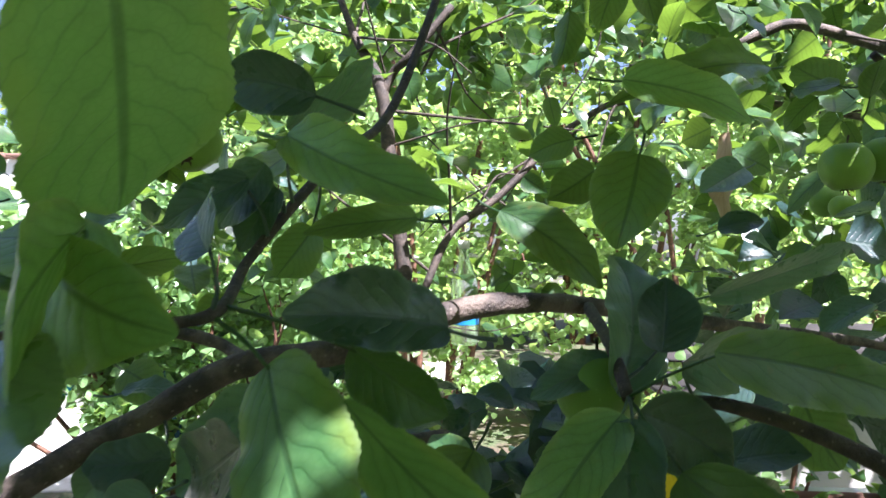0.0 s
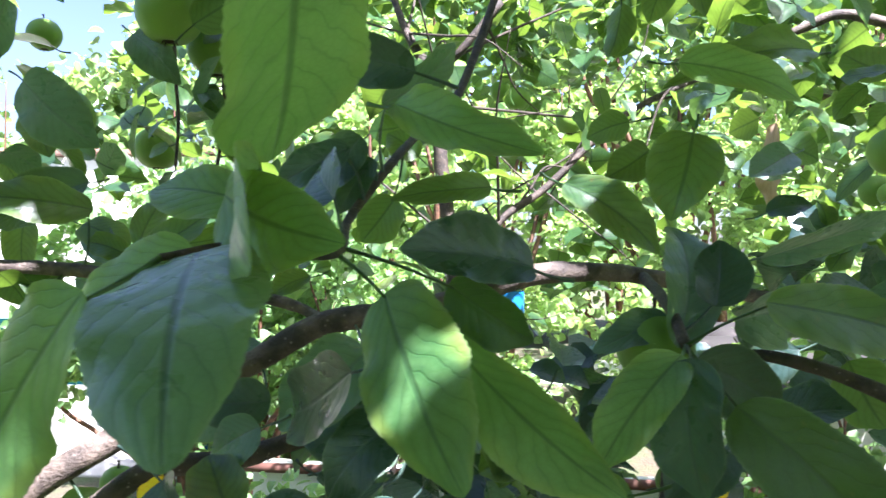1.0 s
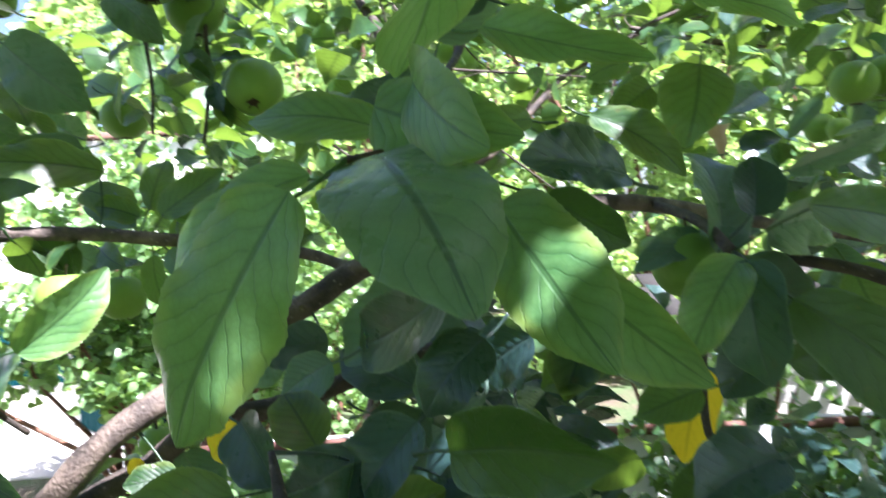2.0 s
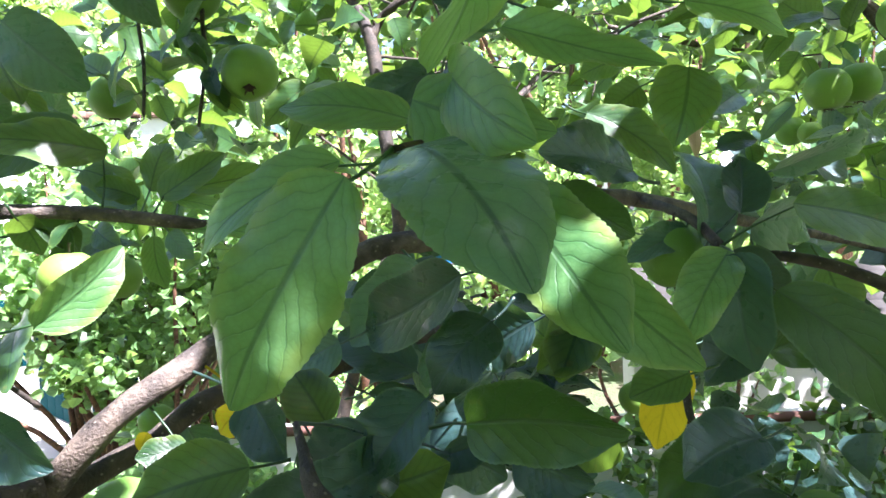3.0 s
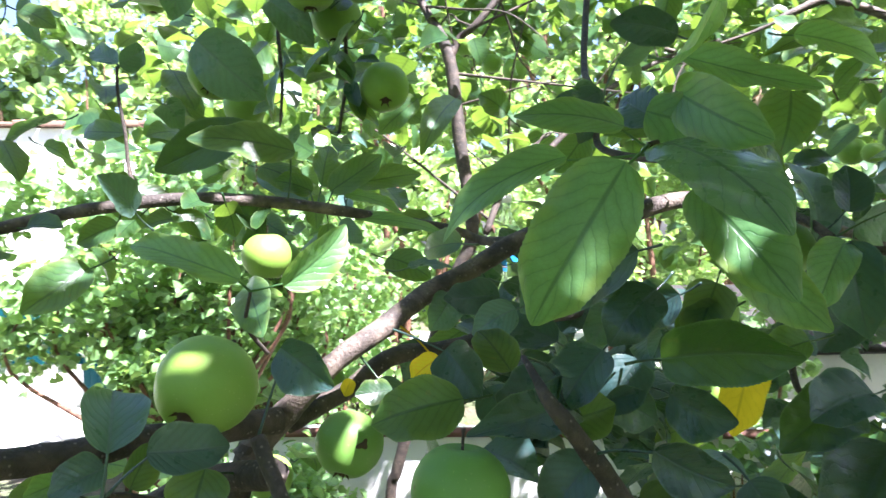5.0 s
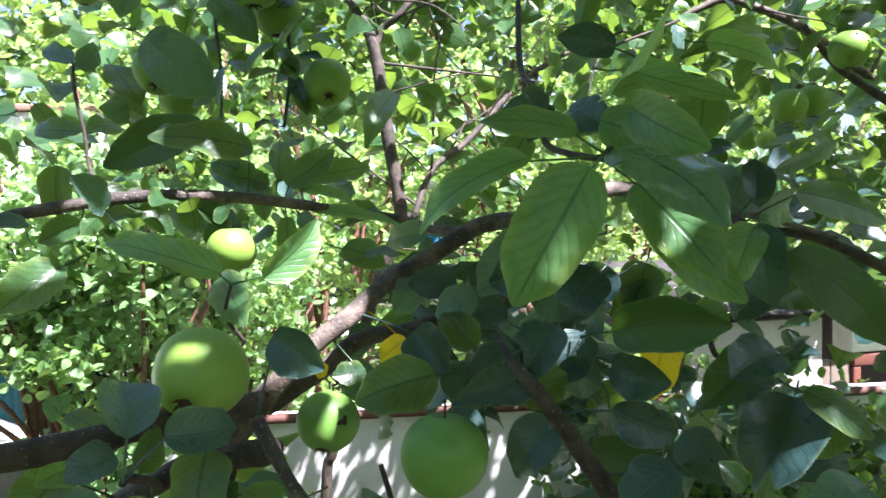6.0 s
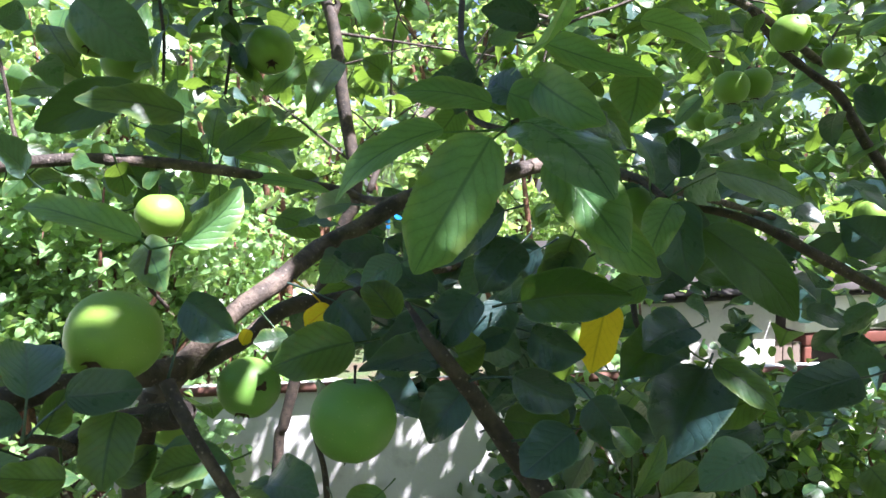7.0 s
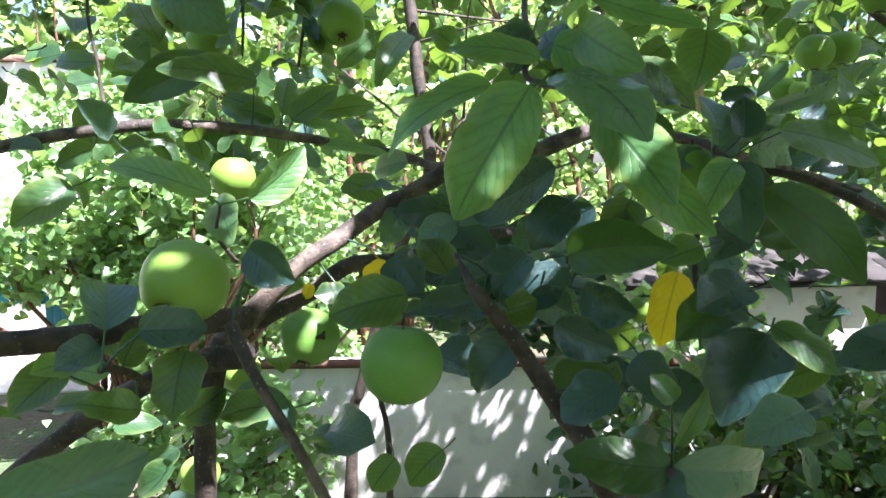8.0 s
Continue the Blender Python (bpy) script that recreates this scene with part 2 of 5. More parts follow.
def tube(bm, points, sides=10, steps=6, rough=0.0, cap=True):
    """A tapered, slightly knobbly tube along rows of (x, y, z, radius)."""
    rows = smooth_path(points, steps) if steps else [np.array(q, float) for q in points]
    rings, ref = [], None
    for i, r in enumerate(rows):
        a, b = rows[max(0, i - 1)][:3], rows[min(len(rows) - 1, i + 1)][:3]
        d = Vector(b - a).normalized()
        ref = (ref - d * ref.dot(d)).normalized() if ref is not None else d.orthogonal().normalized()
        s = d.cross(ref)
        ring = []
        for k in range(sides):
            an = 2 * math.pi * k / sides
            c = Vector(r[:3])
            o = ref * math.cos(an) + s * math.sin(an)
            rad = max(r[3], 0.0004) * (1 + rough * noise.noise((c + o * r[3]) * 45) + 0.5 * rough * noise.noise((c + o * r[3]) * 140))
            ring.append(bm.verts.new(c + o * rad))
        rings.append(ring)
    for p, q in zip(rings, rings[1:]):
        for k in range(sides):
            bm.faces.new((p[k], p[(k + 1) % sides], q[(k + 1) % sides], q[k]))
    if cap:
        bm.faces.new(rings[0][::-1])
        bm.faces.new(rings[-1])
    return bm


def leaf_profile(v):
    """Half width of an ovate blade along its midrib, with a round base and a drawn-out tip."""
    q = min(1.0, max(0.0, v)) ** 0.8
    t = min(1.0, max(0.0, (v - 0.78) / 0.18))
    return max(0.0, 1 - abs(2 * q - 1) ** 2.3) ** 0.62 * (1 - 0.36 * t * t * (3 - 2 * t))


def leaf_mesh(base, tip, width, facing, rng, stalk=None, rows=52, cols=8, arch=0.06, fold=0.22, wave=0.05, twist=None, side=None, curl=None, sag=None):
    """One leaf blade with a folded midrib, toothed and waved rim and its stalk."""
    base, tip = Vector(base), Vector(tip)
    axis = tip - base
    length = axis.length
    a = axis / length
    n = Vector(facing)
    n = (n - a * n.dot(a)).normalized()
    s = a.cross(n)
    bm = bmesh.new()
    uvl = bm.loops.layers.uv.new("UVMap")
    ph, freq, uneven = rng.uniform(0, 6), rng.uniform(6, 13), rng.uniform(-0.12, 0.12)
    drawn = rng.uniform(-0.55, 0.55), rng.uniform(-0.05, 0.05), rng.uniform(-0.10, 0.16), rng.uniform(-0.05, 0.12)
    twist, side, curl, sag = [d if given is None else given for d, given in zip(drawn, (twist, side, curl, sag))]
    tooth = 0.013 if rows > 20 else 0.0
    grid, uvs = [], {}
    for i in range(rows + 1):
        v = i / rows
        w = width / 2 * leaf_profile(v) * (1 + (tooth if i % 2 else -tooth) * (1 if 0.05 < v < 0.95 else 0)) * (1 + 0.05 * math.sin(ph * 2 + v * 11)) + 0.0006
        tw = twist * (v - 0.3)
        line = []
        for k in range(-cols // 2, cols // 2 + 1):
            u = k / (cols / 2)
            rise = fold * abs(u) ** 1.3 * w + wave * length * abs(u) ** 2.5 * math.sin(ph + v * freq + (2 if u > 0 else 0)) * leaf_profile(v)
            rise -= sag * abs(u) ** 2 * w * 2 * (0.4 + v)
            rise += 0.3 * wave * length * abs(u) ** 3 * math.sin(ph * 3 + v * freq * 2.7 + (1 if u > 0 else 0)) * leaf_profile(v)
            rise -= curl * length * max(0.0, v - 0.6) ** 2 * 3
            rise += -arch * length * (4 * (v - 0.45) ** 2 - 0.8) - 0.25 * arch * length * max(0, v - 0.75) * 4
            rise -= 0.0022 * length * math.cos((v * 8 - abs(u) * 2.6 + 0.25) * 2 * math.pi) * min(1, abs(u) * 3) * leaf_profile(v)
            p = base + axis * v + (s * math.cos(tw) + n * math.sin(tw)) * (u * w * (1 + uneven * u)) + n * rise + s * (side * length * math.sin(v * 3.1))
            vert = bm.verts.new(p)
            uvs[vert] = (u * 0.5 + 0.5, v)
            line.append(vert)
        grid.append(line)
    for p, q in zip(grid, grid[1:]):
        for k in range(cols):
            f = bm.faces.new((p[k], p[k + 1], q[k + 1], q[k]))
            for lo in f.loops:
                lo[uvl].uv = uvs[lo.vert]
    start = grid[0][cols // 2].co
    if stalk is None:
        stalk = start - a * 0.022 + Vector((0, 0.004, -0.004))
    stalk = Vector(stalk)
    mid = (start + stalk) / 2 - n * 0.003
    k0 = len(bm.faces)
    tube(bm, [(*(start + a * 0.004 - n * 0.0004), 0.0007), (*mid, 0.0009), (*stalk, 0.0012)], 5, 3)
    bm.faces.ensure_lookup_table()
    for f in bm.faces[k0:]:
        for lo in f.loops:
            lo[uvl].uv = (0.5, 0.5)
    return bm


def leaf_cloud(name, parent, places, along, facing, sizes, material, label="", ratio=0.55):
    """Many small leaves in one mesh; places, axes and normals as arrays."""
    n = len(places)
    along = along / np.linalg.norm(along, axis=1)[:, None]
    facing = facing - along * np.sum(facing * along, axis=1)[:, None]
    facing = facing / (np.linalg.norm(facing, axis=1)[:, None] + 1e-9)
    side = np.cross(along, facing)
    rng = np.random.default_rng(len(places))
    shape = np.array([(0, 0, 0), (-0.38, 0.16, 0.09), (0, 0.18, -0.02), (0.38, 0.16, 0.09), (-0.47, 0.44, 0.12), (0, 0.46, -0.03), (0.47, 0.44, 0.12), (-0.28, 0.76, 0.03), (0, 0.78, -0.07), (0.28, 0.76, 0.03), (0, 1.0, -0.17)])
    faces = [(0, 2, 1), (0, 3, 2), (1, 2, 5, 4), (2, 3, 6, 5), (4, 5, 8, 7), (5, 6, 9, 8), (7, 8, 10), (8, 9, 10)]
    k = len(shape)
    wid = (ratio * rng.uniform(0.85, 1.2, n))[:, None, None]
    bend = rng.uniform(0.3, 2.2, n)[:, None, None]
    sz = sizes[:, None, None]
    pts = places[:, None, :] + sz * (shape[None, :, 0:1] * 2 * wid * side[:, None, :] * 0.95 + shape[None, :, 1:2] * along[:, None, :] + shape[None, :, 2:3] * bend * facing[:, None, :])
    me = bpy.data.meshes.new(name)
    flat = [i for f in faces for i in f]
    starts = np.cumsum([0] + [len(f) for f in faces])[:-1]
    me.vertices.add(n * k)
    me.vertices.foreach_set("co", pts.reshape(-1))
    me.loops.add(n * len(flat))
    idx = (np.array(flat)[None, :] + k * np.arange(n)[:, None]).reshape(-1)
    me.loops.foreach_set("vertex_index", idx.astype(np.int32))
    me.polygons.add(n * len(faces))
    me.polygons.foreach_set("loop_start", (starts[None, :] + len(flat) * np.arange(n)[:, None]).reshape(-1).astype(np.int32))
    me.polygons.foreach_set("use_smooth", np.ones(n * len(faces), bool))
    me.update(calc_edges=True)
    uvl = me.uv_layers.new(name="UVMap")
    uv = np.stack([shape[:, 0] / 0.94 + 0.5, shape[:, 1]], axis=1)[np.array(flat)]
    uvl.data.foreach_set("uv", np.tile(uv, (n, 1)).reshape(-1).astype(np.float32))
    me.materials.append(material)
    ob = new(name, me)
    ob.parent = parent
    tagged(ob, label, kind="stuff")
    return ob


def clumped(rng, n, lo, hi, clumps, spread, rounded=False):
    """n places in clumps inside a box, or inside the ellipsoid that it holds."""
    lo, hi = np.array(lo, float), np.array(hi, float)
    mid = lo + (hi - lo) * rng.random((clumps, 3))
    if rounded:
        d = rng.normal(0, 1, (clumps, 3))
        d *= (rng.random(clumps) ** 0.4 / np.linalg.norm(d, axis=1))[:, None]
        mid = (lo + hi) / 2 + d * (hi - lo) * 0.56
    who = rng.integers(0, clumps, n)
    size = rng.uniform(0.5, 1.3, clumps)[who][:, None]
    return mid[who] + rng.normal(0, 1, (n, 3)) * np.array(spread) * size


def leaf_axes(rng, n, droop=0.3, tilt=0.6):
    al = rng.normal(0, 1, (n, 3))
    al[:, 2] = al[:, 2] * 0.45 - droop
    fa = rng.normal(0, tilt, (n, 3))
    fa[:, 2] += 1.0
    fa[:, 1] -= 0.25
    return al, fa


def apple(x, y, z, r, label, tilt=(0, 0), stalk_to=None, flat=0.98, skin=None):
    """A hanging apple with hollows at both ends; stalk and dry calyx are parts."""
    bm = bmesh.new()
    nu, nv = 32, 22
    rings = []
    lob = random.uniform(0, 6)
    for j in range(1, nv):
        th = math.pi * j / nv
        rr = math.sin(th) * (1 + 0.05 * math.cos(th))
        zz = math.cos(th) * flat
        zz -= 0.30 * math.exp(-((rr / 0.20) ** 2)) * (1 if th < 1.57 else 0)
        zz += 0.20 * math.exp(-((rr / 0.24) ** 2)) * (1 if th > 1.57 else 0)
        ring = []
        for i in range(nu):
            an = 2 * math.pi * i / nu
            k = r * rr * (1 + 0.012 * math.cos(5 * an + lob) * (1 - math.cos(th)) + 0.02 * math.cos(an + lob))
            ring.append(bm.verts.new((k * math.cos(an), k * math.sin(an), r * zz)))
        rings.append(ring)
    for p, q in zip(rings, rings[1:]):
        for i in range(nu):
            bm.faces.new((p[i], q[i], q[(i + 1) % nu], p[(i + 1) % nu]))
    bm.faces.new(rings[0])
    bm.faces.new(rings[-1][::-1])
    ob = mesh_object("apple", bm, skin or APPLE)
    ob.matrix_world = pose(x, y, z, tilt[0], tilt[1], 0) @ pose(0, 0, 0, 0, 0, random.uniform(0, 360))
    tagged(ob, label, "apple", "apples on the tree")
    inv = ob.matrix_world.inverted()
    top = Vector(stalk_to) if stalk_to else ob.matrix_world @ Vector((0.1 * r, 0, 1.25 * r))
    e = inv @ top
    bm = bmesh.new()
    tube(bm, [(0, 0, 0.50 * r, 0.0012), (0.02 * r, 0, 0.85 * r, 0.0010), (*(e * 0.6 + Vector((0, 0, 0.4 * r))), 0.0011), (*e, 0.0016)], 6, 4)
    part("stalk", bm, TWIG, ob, "thin brown apple stalk")
    bm = bmesh.new()
    for i in range(5):
        an = i * 2 * math.pi / 5
        c, s = math.cos(an), math.sin(an)
        a = bm.verts.new((0.15 * r * c - 0.07 * r * s, 0.15 * r * s + 0.07 * r * c, -0.72 * r))
        b = bm.verts.new((0.15 * r * c + 0.07 * r * s, 0.15 * r * s - 0.07 * r * c, -0.72 * r))
        t = bm.verts.new((0.27 * r * c, 0.27 * r * s, -1.0 * r))
        o = bm.verts.new((0.03 * r * c, 0.03 * r * s, -0.78 * r))
        bm.faces.new((a, b, t))
        bm.faces.new((a, t, o))
        bm.faces.new((b, o, t))
    bmesh.ops.create_uvsphere(bm, u_segments=10, v_segments=6, radius=0.21 * r, matrix=Matrix.Translation((0, 0, -0.71 * r)))
    part("calyx", bm, CALYX, ob, "dry brown calyx")
    return ob


# ---- ground ----
bm = bmesh.new()
bmesh.ops.create_grid(bm, x_segments=60, y_segments=60, size=60)
for v in bm.verts:
    if v.co.length > 6:
        v.co.z = 0.15 * noise.noise(v.co * 0.2)
ground = mesh_object("ground", bm, SOIL)
tagged(ground, "dark garden soil with patchy grass", "ground", kind="structure")

# ---- apple tree ----
tree = thing("apple_tree", "apple tree with grey-brown limbs, broad green leaves and green fruit", "tree", at=(-0.40, 0.46, 0))
tree_inv = Matrix.Translation((0.40, -0.46, 0))


LIMB_ROWS = []


def limb(name, points, rough=0.15, sides=12, material=None, label=""):
    bm = bmesh.new()
    tube(bm, points, sides, 7, rough)
    LIMB_ROWS.append(points)
    bm.transform(tree_inv)
    return part(name, bm, material or BARK, tree, label)


trunk = limb("trunk", [(-0.400, 0.460, -0.030, 0.0360), (-0.380, 0.430, 0.700, 0.0190), (-0.355, 0.366, 1.262, 0.0096), (-0.352, 0.374, 1.342, 0.0098), (-0.338, 0.379, 1.401, 0.0096)], material=SHADE_BARK)
main_limb = limb("limb", [(-0.343, 0.378, 1.389, 0.0115), (-0.317, 0.389, 1.418, 0.0105), (-0.278, 0.389, 1.458, 0.0090), (-0.237, 0.408, 1.486, 0.0086), (-0.195, 0.461, 1.512, 0.0086), (-0.164, 0.458, 1.527, 0.0088), (-0.110, 0.462, 1.557, 0.0086), (-0.047, 0.488, 1.564, 0.0090), (0.028, 0.510, 1.588, 0.0085), (0.074, 0.533, 1.592, 0.0080), (0.132, 0.556, 1.588, 0.0070), (0.274, 0.640, 1.564, 0.0060), (0.430, 0.740, 1.540, 0.0050), (0.570, 0.810, 1.512, 0.0040)], label="grey-brown limb with a sunlit stretch and knots")
left_limb = limb("limb", [(-0.316, 0.379, 1.420, 0.0100), (-0.359, 0.343, 1.421, 0.0098), (-0.387, 0.305, 1.427, 0.0096), (-0.429, 0.269, 1.428, 0.0093), (-0.470, 0.233, 1.433, 0.0092), (-0.532, 0.229, 1.426, 0.0110)], material=SHADE_BARK)
cut_limb = limb("limb", [(-0.303, 0.285, 1.411, 0.0095), (-0.309, 0.291, 1.407, 0.0100), (-0.357, 0.329, 1.392, 0.0095), (-0.397, 0.341, 1.371, 0.0090), (-0.461, 0.363, 1.330, 0.0090), (-0.514, 0.364, 1.288, 0.0090), (-0.562, 0.364, 1.245, 0.0090)], material=SHADE_BARK, label="short side limb with a sawn end")
grey_twig = limb("twig", [(-0.311, 0.278, 1.434, 0.0050), (-0.301, 0.266, 1.417, 0.0048), (-0.285, 0.251, 1.392, 0.0042), (-0.260, 0.245, 1.348, 0.0040), (-0.237, 0.238, 1.305, 0.0040)])
low_limb = limb("limb", [(-0.314, 0.398, 1.411, 0.0080), (-0.266, 0.436, 1.431, 0.0080), (-0.229, 0.450, 1.455, 0.0080), (-0.183, 0.480, 1.455, 0.0080), (-0.131, 0.520, 1.464, 0.0070), (-0.072, 0.559, 1.475, 0.0070), (0.021, 0.640, 1.469, 0.0060)], material=SHADE_BARK)
hanging_limb = limb("limb", [(-0.147, 0.268, 1.484, 0.0015), (-0.141, 0.251, 1.472, 0.0030), (-0.137, 0.239, 1.463, 0.0045), (-0.125, 0.235, 1.448, 0.0055), (-0.098, 0.243, 1.411, 0.0065), (-0.070, 0.244, 1.368, 0.0075), (-0.048, 0.236, 1.328, 0.0085), (0.000, 0.300, 1.150, 0.0090), (-0.300, 0.400, 0.750, 0.0120)], material=SHADE_BARK)
side_limb = limb("limb", [(-0.606, 0.466, 1.557, 0.0059), (-0.579, 0.483, 1.567, 0.0059), (-0.538, 0.498, 1.579, 0.0059), (-0.492, 0.502, 1.587, 0.0057), (-0.425, 0.514, 1.595, 0.0059), (-0.351, 0.545, 1.593, 0.0059), (-0.298, 0.548, 1.586, 0.0055), (-0.220, 0.567, 1.574, 0.0050), (-0.166, 0.570, 1.563, 0.0050), (-0.140, 0.560, 1.553, 0.0050), (-0.105, 0.492, 1.552, 0.0050)], label="thin horizontal limb with leafy spurs")
left_twig = limb("twig", [(-0.489, 0.521, 1.719, 0.0014), (-0.488, 0.520, 1.694, 0.0017), (-0.481, 0.518, 1.657, 0.0018), (-0.478, 0.517, 1.626, 0.0020), (-0.466, 0.505, 1.593, 0.0030)], 0.05, 8, TWIG)
long_twig = limb("twig", [(-0.402, 0.859, 1.939, 0.0030), (-0.398, 0.858, 1.844, 0.0026), (-0.393, 0.857, 1.780, 0.0024), (-0.396, 0.856, 1.720, 0.0020)], 0.05, 8, TWIG)
dark_twig = limb("twig", [(-0.285, 0.752, 1.925, 0.0030), (-0.294, 0.752, 1.817, 0.0026), (-0.293, 0.753, 1.766, 0.0024), (-0.304, 0.753, 1.690, 0.0020)], 0.05, 8, TWIG)
thin_twig = limb("twig", [(-0.204, 0.586, 1.287, 0.0030), (-0.193, 0.580, 1.240, 0.0035), (-0.191, 0.575, 1.186, 0.0040), (-0.192, 0.569, 1.132, 0.0045)], 0.05, 8, TWIG)
back_stem = limb("limb", [(-0.310, 1.583, -0.030, 0.0300), (-0.268, 1.552, 0.858, 0.0146), (-0.245, 1.535, 1.003, 0.0140), (-0.184, 1.515, 1.227, 0.0146), (-0.108, 1.491, 1.459, 0.0151), (-0.067, 1.488, 1.566, 0.0157), (-0.092, 1.507, 1.776, 0.0157), (-0.117, 1.525, 1.986, 0.0146), (-0.174, 1.545, 2.104, 0.0090), (-0.210, 1.572, 2.200, 0.0080)], material=SHADE_BARK, label="upright stem, darkened for shade, that forks above")
back_fork = limb("limb", [(-0.115, 1.524, 1.977, 0.0110), (-0.089, 1.522, 2.025, 0.0090), (-0.051, 1.494, 2.052, 0.0085), (0.034, 1.502, 2.157, 0.0080)], material=SHADE_BARK)
back_branch = limb("limb", [(-0.027, 1.564, 1.561, 0.0090), (0.033, 1.612, 1.686, 0.0090), (0.139, 1.662, 1.766, 0.0090), (0.251, 1.711, 1.878, 0.0085), (0.328, 1.761, 1.948, 0.0080), (0.508, 1.861, 2.054, 0.0070), (0.754, 2.011, 2.159, 0.0050)], material=SHADE_BARK)
far_limb = limb("limb", [(0.588, 2.023, 2.132, 0.0070), (0.887, 2.097, 2.093, 0.0090), (1.034, 2.083, 2.062, 0.0100), (1.206, 2.068, 2.030, 0.0100), (1.532, 2.089, 1.981, 0.0110), (1.983, 2.201, 1.958, 0.0120)], label="pale sunlit limb")
right_limb = limb("limb", [(0.486, 0.783, 1.844, 0.0043), (0.570, 0.823, 1.797, 0.0065), (0.629, 0.828, 1.762, 0.0072), (0.683, 0.813, 1.717, 0.0079), (0.718, 0.801, 1.650, 0.0086), (0.832, 0.819, 1.532, 0.0094), (0.947, 0.830, 1.302, 0.0108)], material=SHADE_BARK)
upper_limb = limb("limb", [(0.461, 1.112, 1.949, 0.0050), (0.505, 1.112, 1.969, 0.0070), (0.557, 1.112, 1.986, 0.0080), (0.636, 1.113, 1.968, 0.0085), (0.782, 1.164, 1.939, 0.0090), (0.987, 1.217, 1.847, 0.0100)])
middle_limb = limb("limb", [(0.165, 0.507, 1.514, 0.0030), (0.163, 0.427, 1.541, 0.0035), (0.189, 0.401, 1.541, 0.0040), (0.237, 0.389, 1.523, 0.0050), (0.285, 0.376, 1.495, 0.0055), (0.366, 0.376, 1.456, 0.0060)], material=SHADE_BARK)
right_spur = limb("twig", [(0.129, 0.546, 1.588, 0.0045), (0.120, 0.435, 1.573, 0.0040), (0.115, 0.375, 1.554, 0.0035)], 0.05, 8, TWIG)
near_spur = limb("twig", [(0.100, 1.000, 2.200, 0.0045), (0.030, 0.780, 1.950, 0.0040), (-0.020, 0.620, 1.760, 0.0040), (-0.045, 0.500, 1.700, 0.0030), (-0.056, 0.420, 1.666, 0.0032), (-0.074, 0.362, 1.625, 0.0028), (-0.062, 0.270, 1.605, 0.0024), (-0.083, 0.210, 1.607, 0.0018), (-0.098, 0.182, 1.603, 0.0013)], 0.05, 8, TWIG)
apple_spur = limb("twig", [(-0.330, 0.410, 1.465, 0.0019), (-0.342, 0.390, 1.490, 0.0017), (-0.335, 0.372, 1.518, 0.0013)], 0.05, 8, TWIG)
low_spur = limb("twig", [(-0.383, 0.223, 1.417, 0.0024), (-0.383, 0.233, 1.416, 0.0028), (-0.378, 0.262, 1.404, 0.0030), (-0.388, 0.331, 1.376, 0.0036)], 0.05, 8, TWIG)
bottom_spur = limb("twig", [(-0.016, 0.180, 1.352, 0.0040), (-0.019, 0.180, 1.346, 0.0045), (-0.034, 0.200, 1.325, 0.0050), (-0.055, 0.219, 1.300, 0.0050)])
hang_twig = limb("twig", [(0.132, 0.462, 1.499, 0.0030), (0.123, 0.452, 1.459, 0.0035), (0.117, 0.431, 1.427, 0.0030), (0.127, 0.428, 1.416, 0.0020)], 0.05, 8, TWIG)

# unseen limbs, added to carry the light-blocking crown behind and beside the path
limb("limb", [(-0.385, 0.44, 0.55, 0.016), (-0.60, -0.45, 0.98, 0.014), (-0.45, -1.25, 1.22, 0.012), (-0.25, -2.0, 1.35, 0.007)])
limb("limb", [(-0.385, 0.44, 0.65, 0.015), (-1.10, 0.12, 1.15, 0.013), (-1.55, -0.15, 1.35, 0.011), (-2.0, -0.4, 1.5, 0.006)])
limb("limb", [(-0.385, 0.44, 0.45, 0.015), (0.35, 0.22, 0.85, 0.013), (0.95, -0.05, 1.2, 0.011), (1.3, -0.3, 1.5, 0.006)])
limb("limb", [(-1.10, 0.12, 1.15, 0.012), (-1.22, -0.15, 1.75, 0.011), (-0.70, -0.45, 2.25, 0.010), (0.2, -0.5, 2.42, 0.008), (0.9, -0.3, 2.5, 0.005)])

# thin bare twigs of the back of the crown, each grown from one of its limbs
twig_rng = random.Random(12)
back_rows = [rows for rows in LIMB_ROWS if rows[-1][1] > 0.95 and max(r[3] for r in rows) > 0.006]
for k in range(34):
    rows = twig_rng.choice(back_rows)
    i = twig_rng.randrange(1, len(rows))
    f = twig_rng.random()
    a = Vector(rows[i - 1][:3]).lerp(Vector(rows[i][:3]), f)
    if a.z < 1.3:
        continue
    d = Vector((twig_rng.uniform(-1, 1), twig_rng.uniform(-0.4, 0.7), twig_rng.uniform(-0.5, 0.8))).normalized()
    n = twig_rng.uniform(0.2, 0.5)
    bend = Vector((twig_rng.gauss(0, 0.05), twig_rng.gauss(0, 0.05), twig_rng.gauss(0, 0.05)))
    w = twig_rng.uniform(0.0022, 0.0045)
    limb("twig", [(*a, w), (*(a + d * n * 0.35 + bend * 0.5), w * 0.8), (*(a + d * n * 0.7 + bend), w * 0.6), (*(a + d * n + bend * 0.4), w * 0.3)], 0.08, 6, TWIG)

apple(-0.351, 0.308, 1.461, 0.0331, "large round green apple with a sunlit spot, beside the limb", (-52, 25))
apple(-0.188, 0.251, 1.407, 0.0295, "smooth bright green apple hanging below dark leaves", (-4, 5), skin=GREEN_APPLE)
scabbed = apple(-0.263, 0.374, 1.401, 0.0259, "small green apple with dark scab marks in leaf shade", (-28, 15), skin=GREEN_APPLE)
bm = bmesh.new()
scab_rng = random.Random(3)
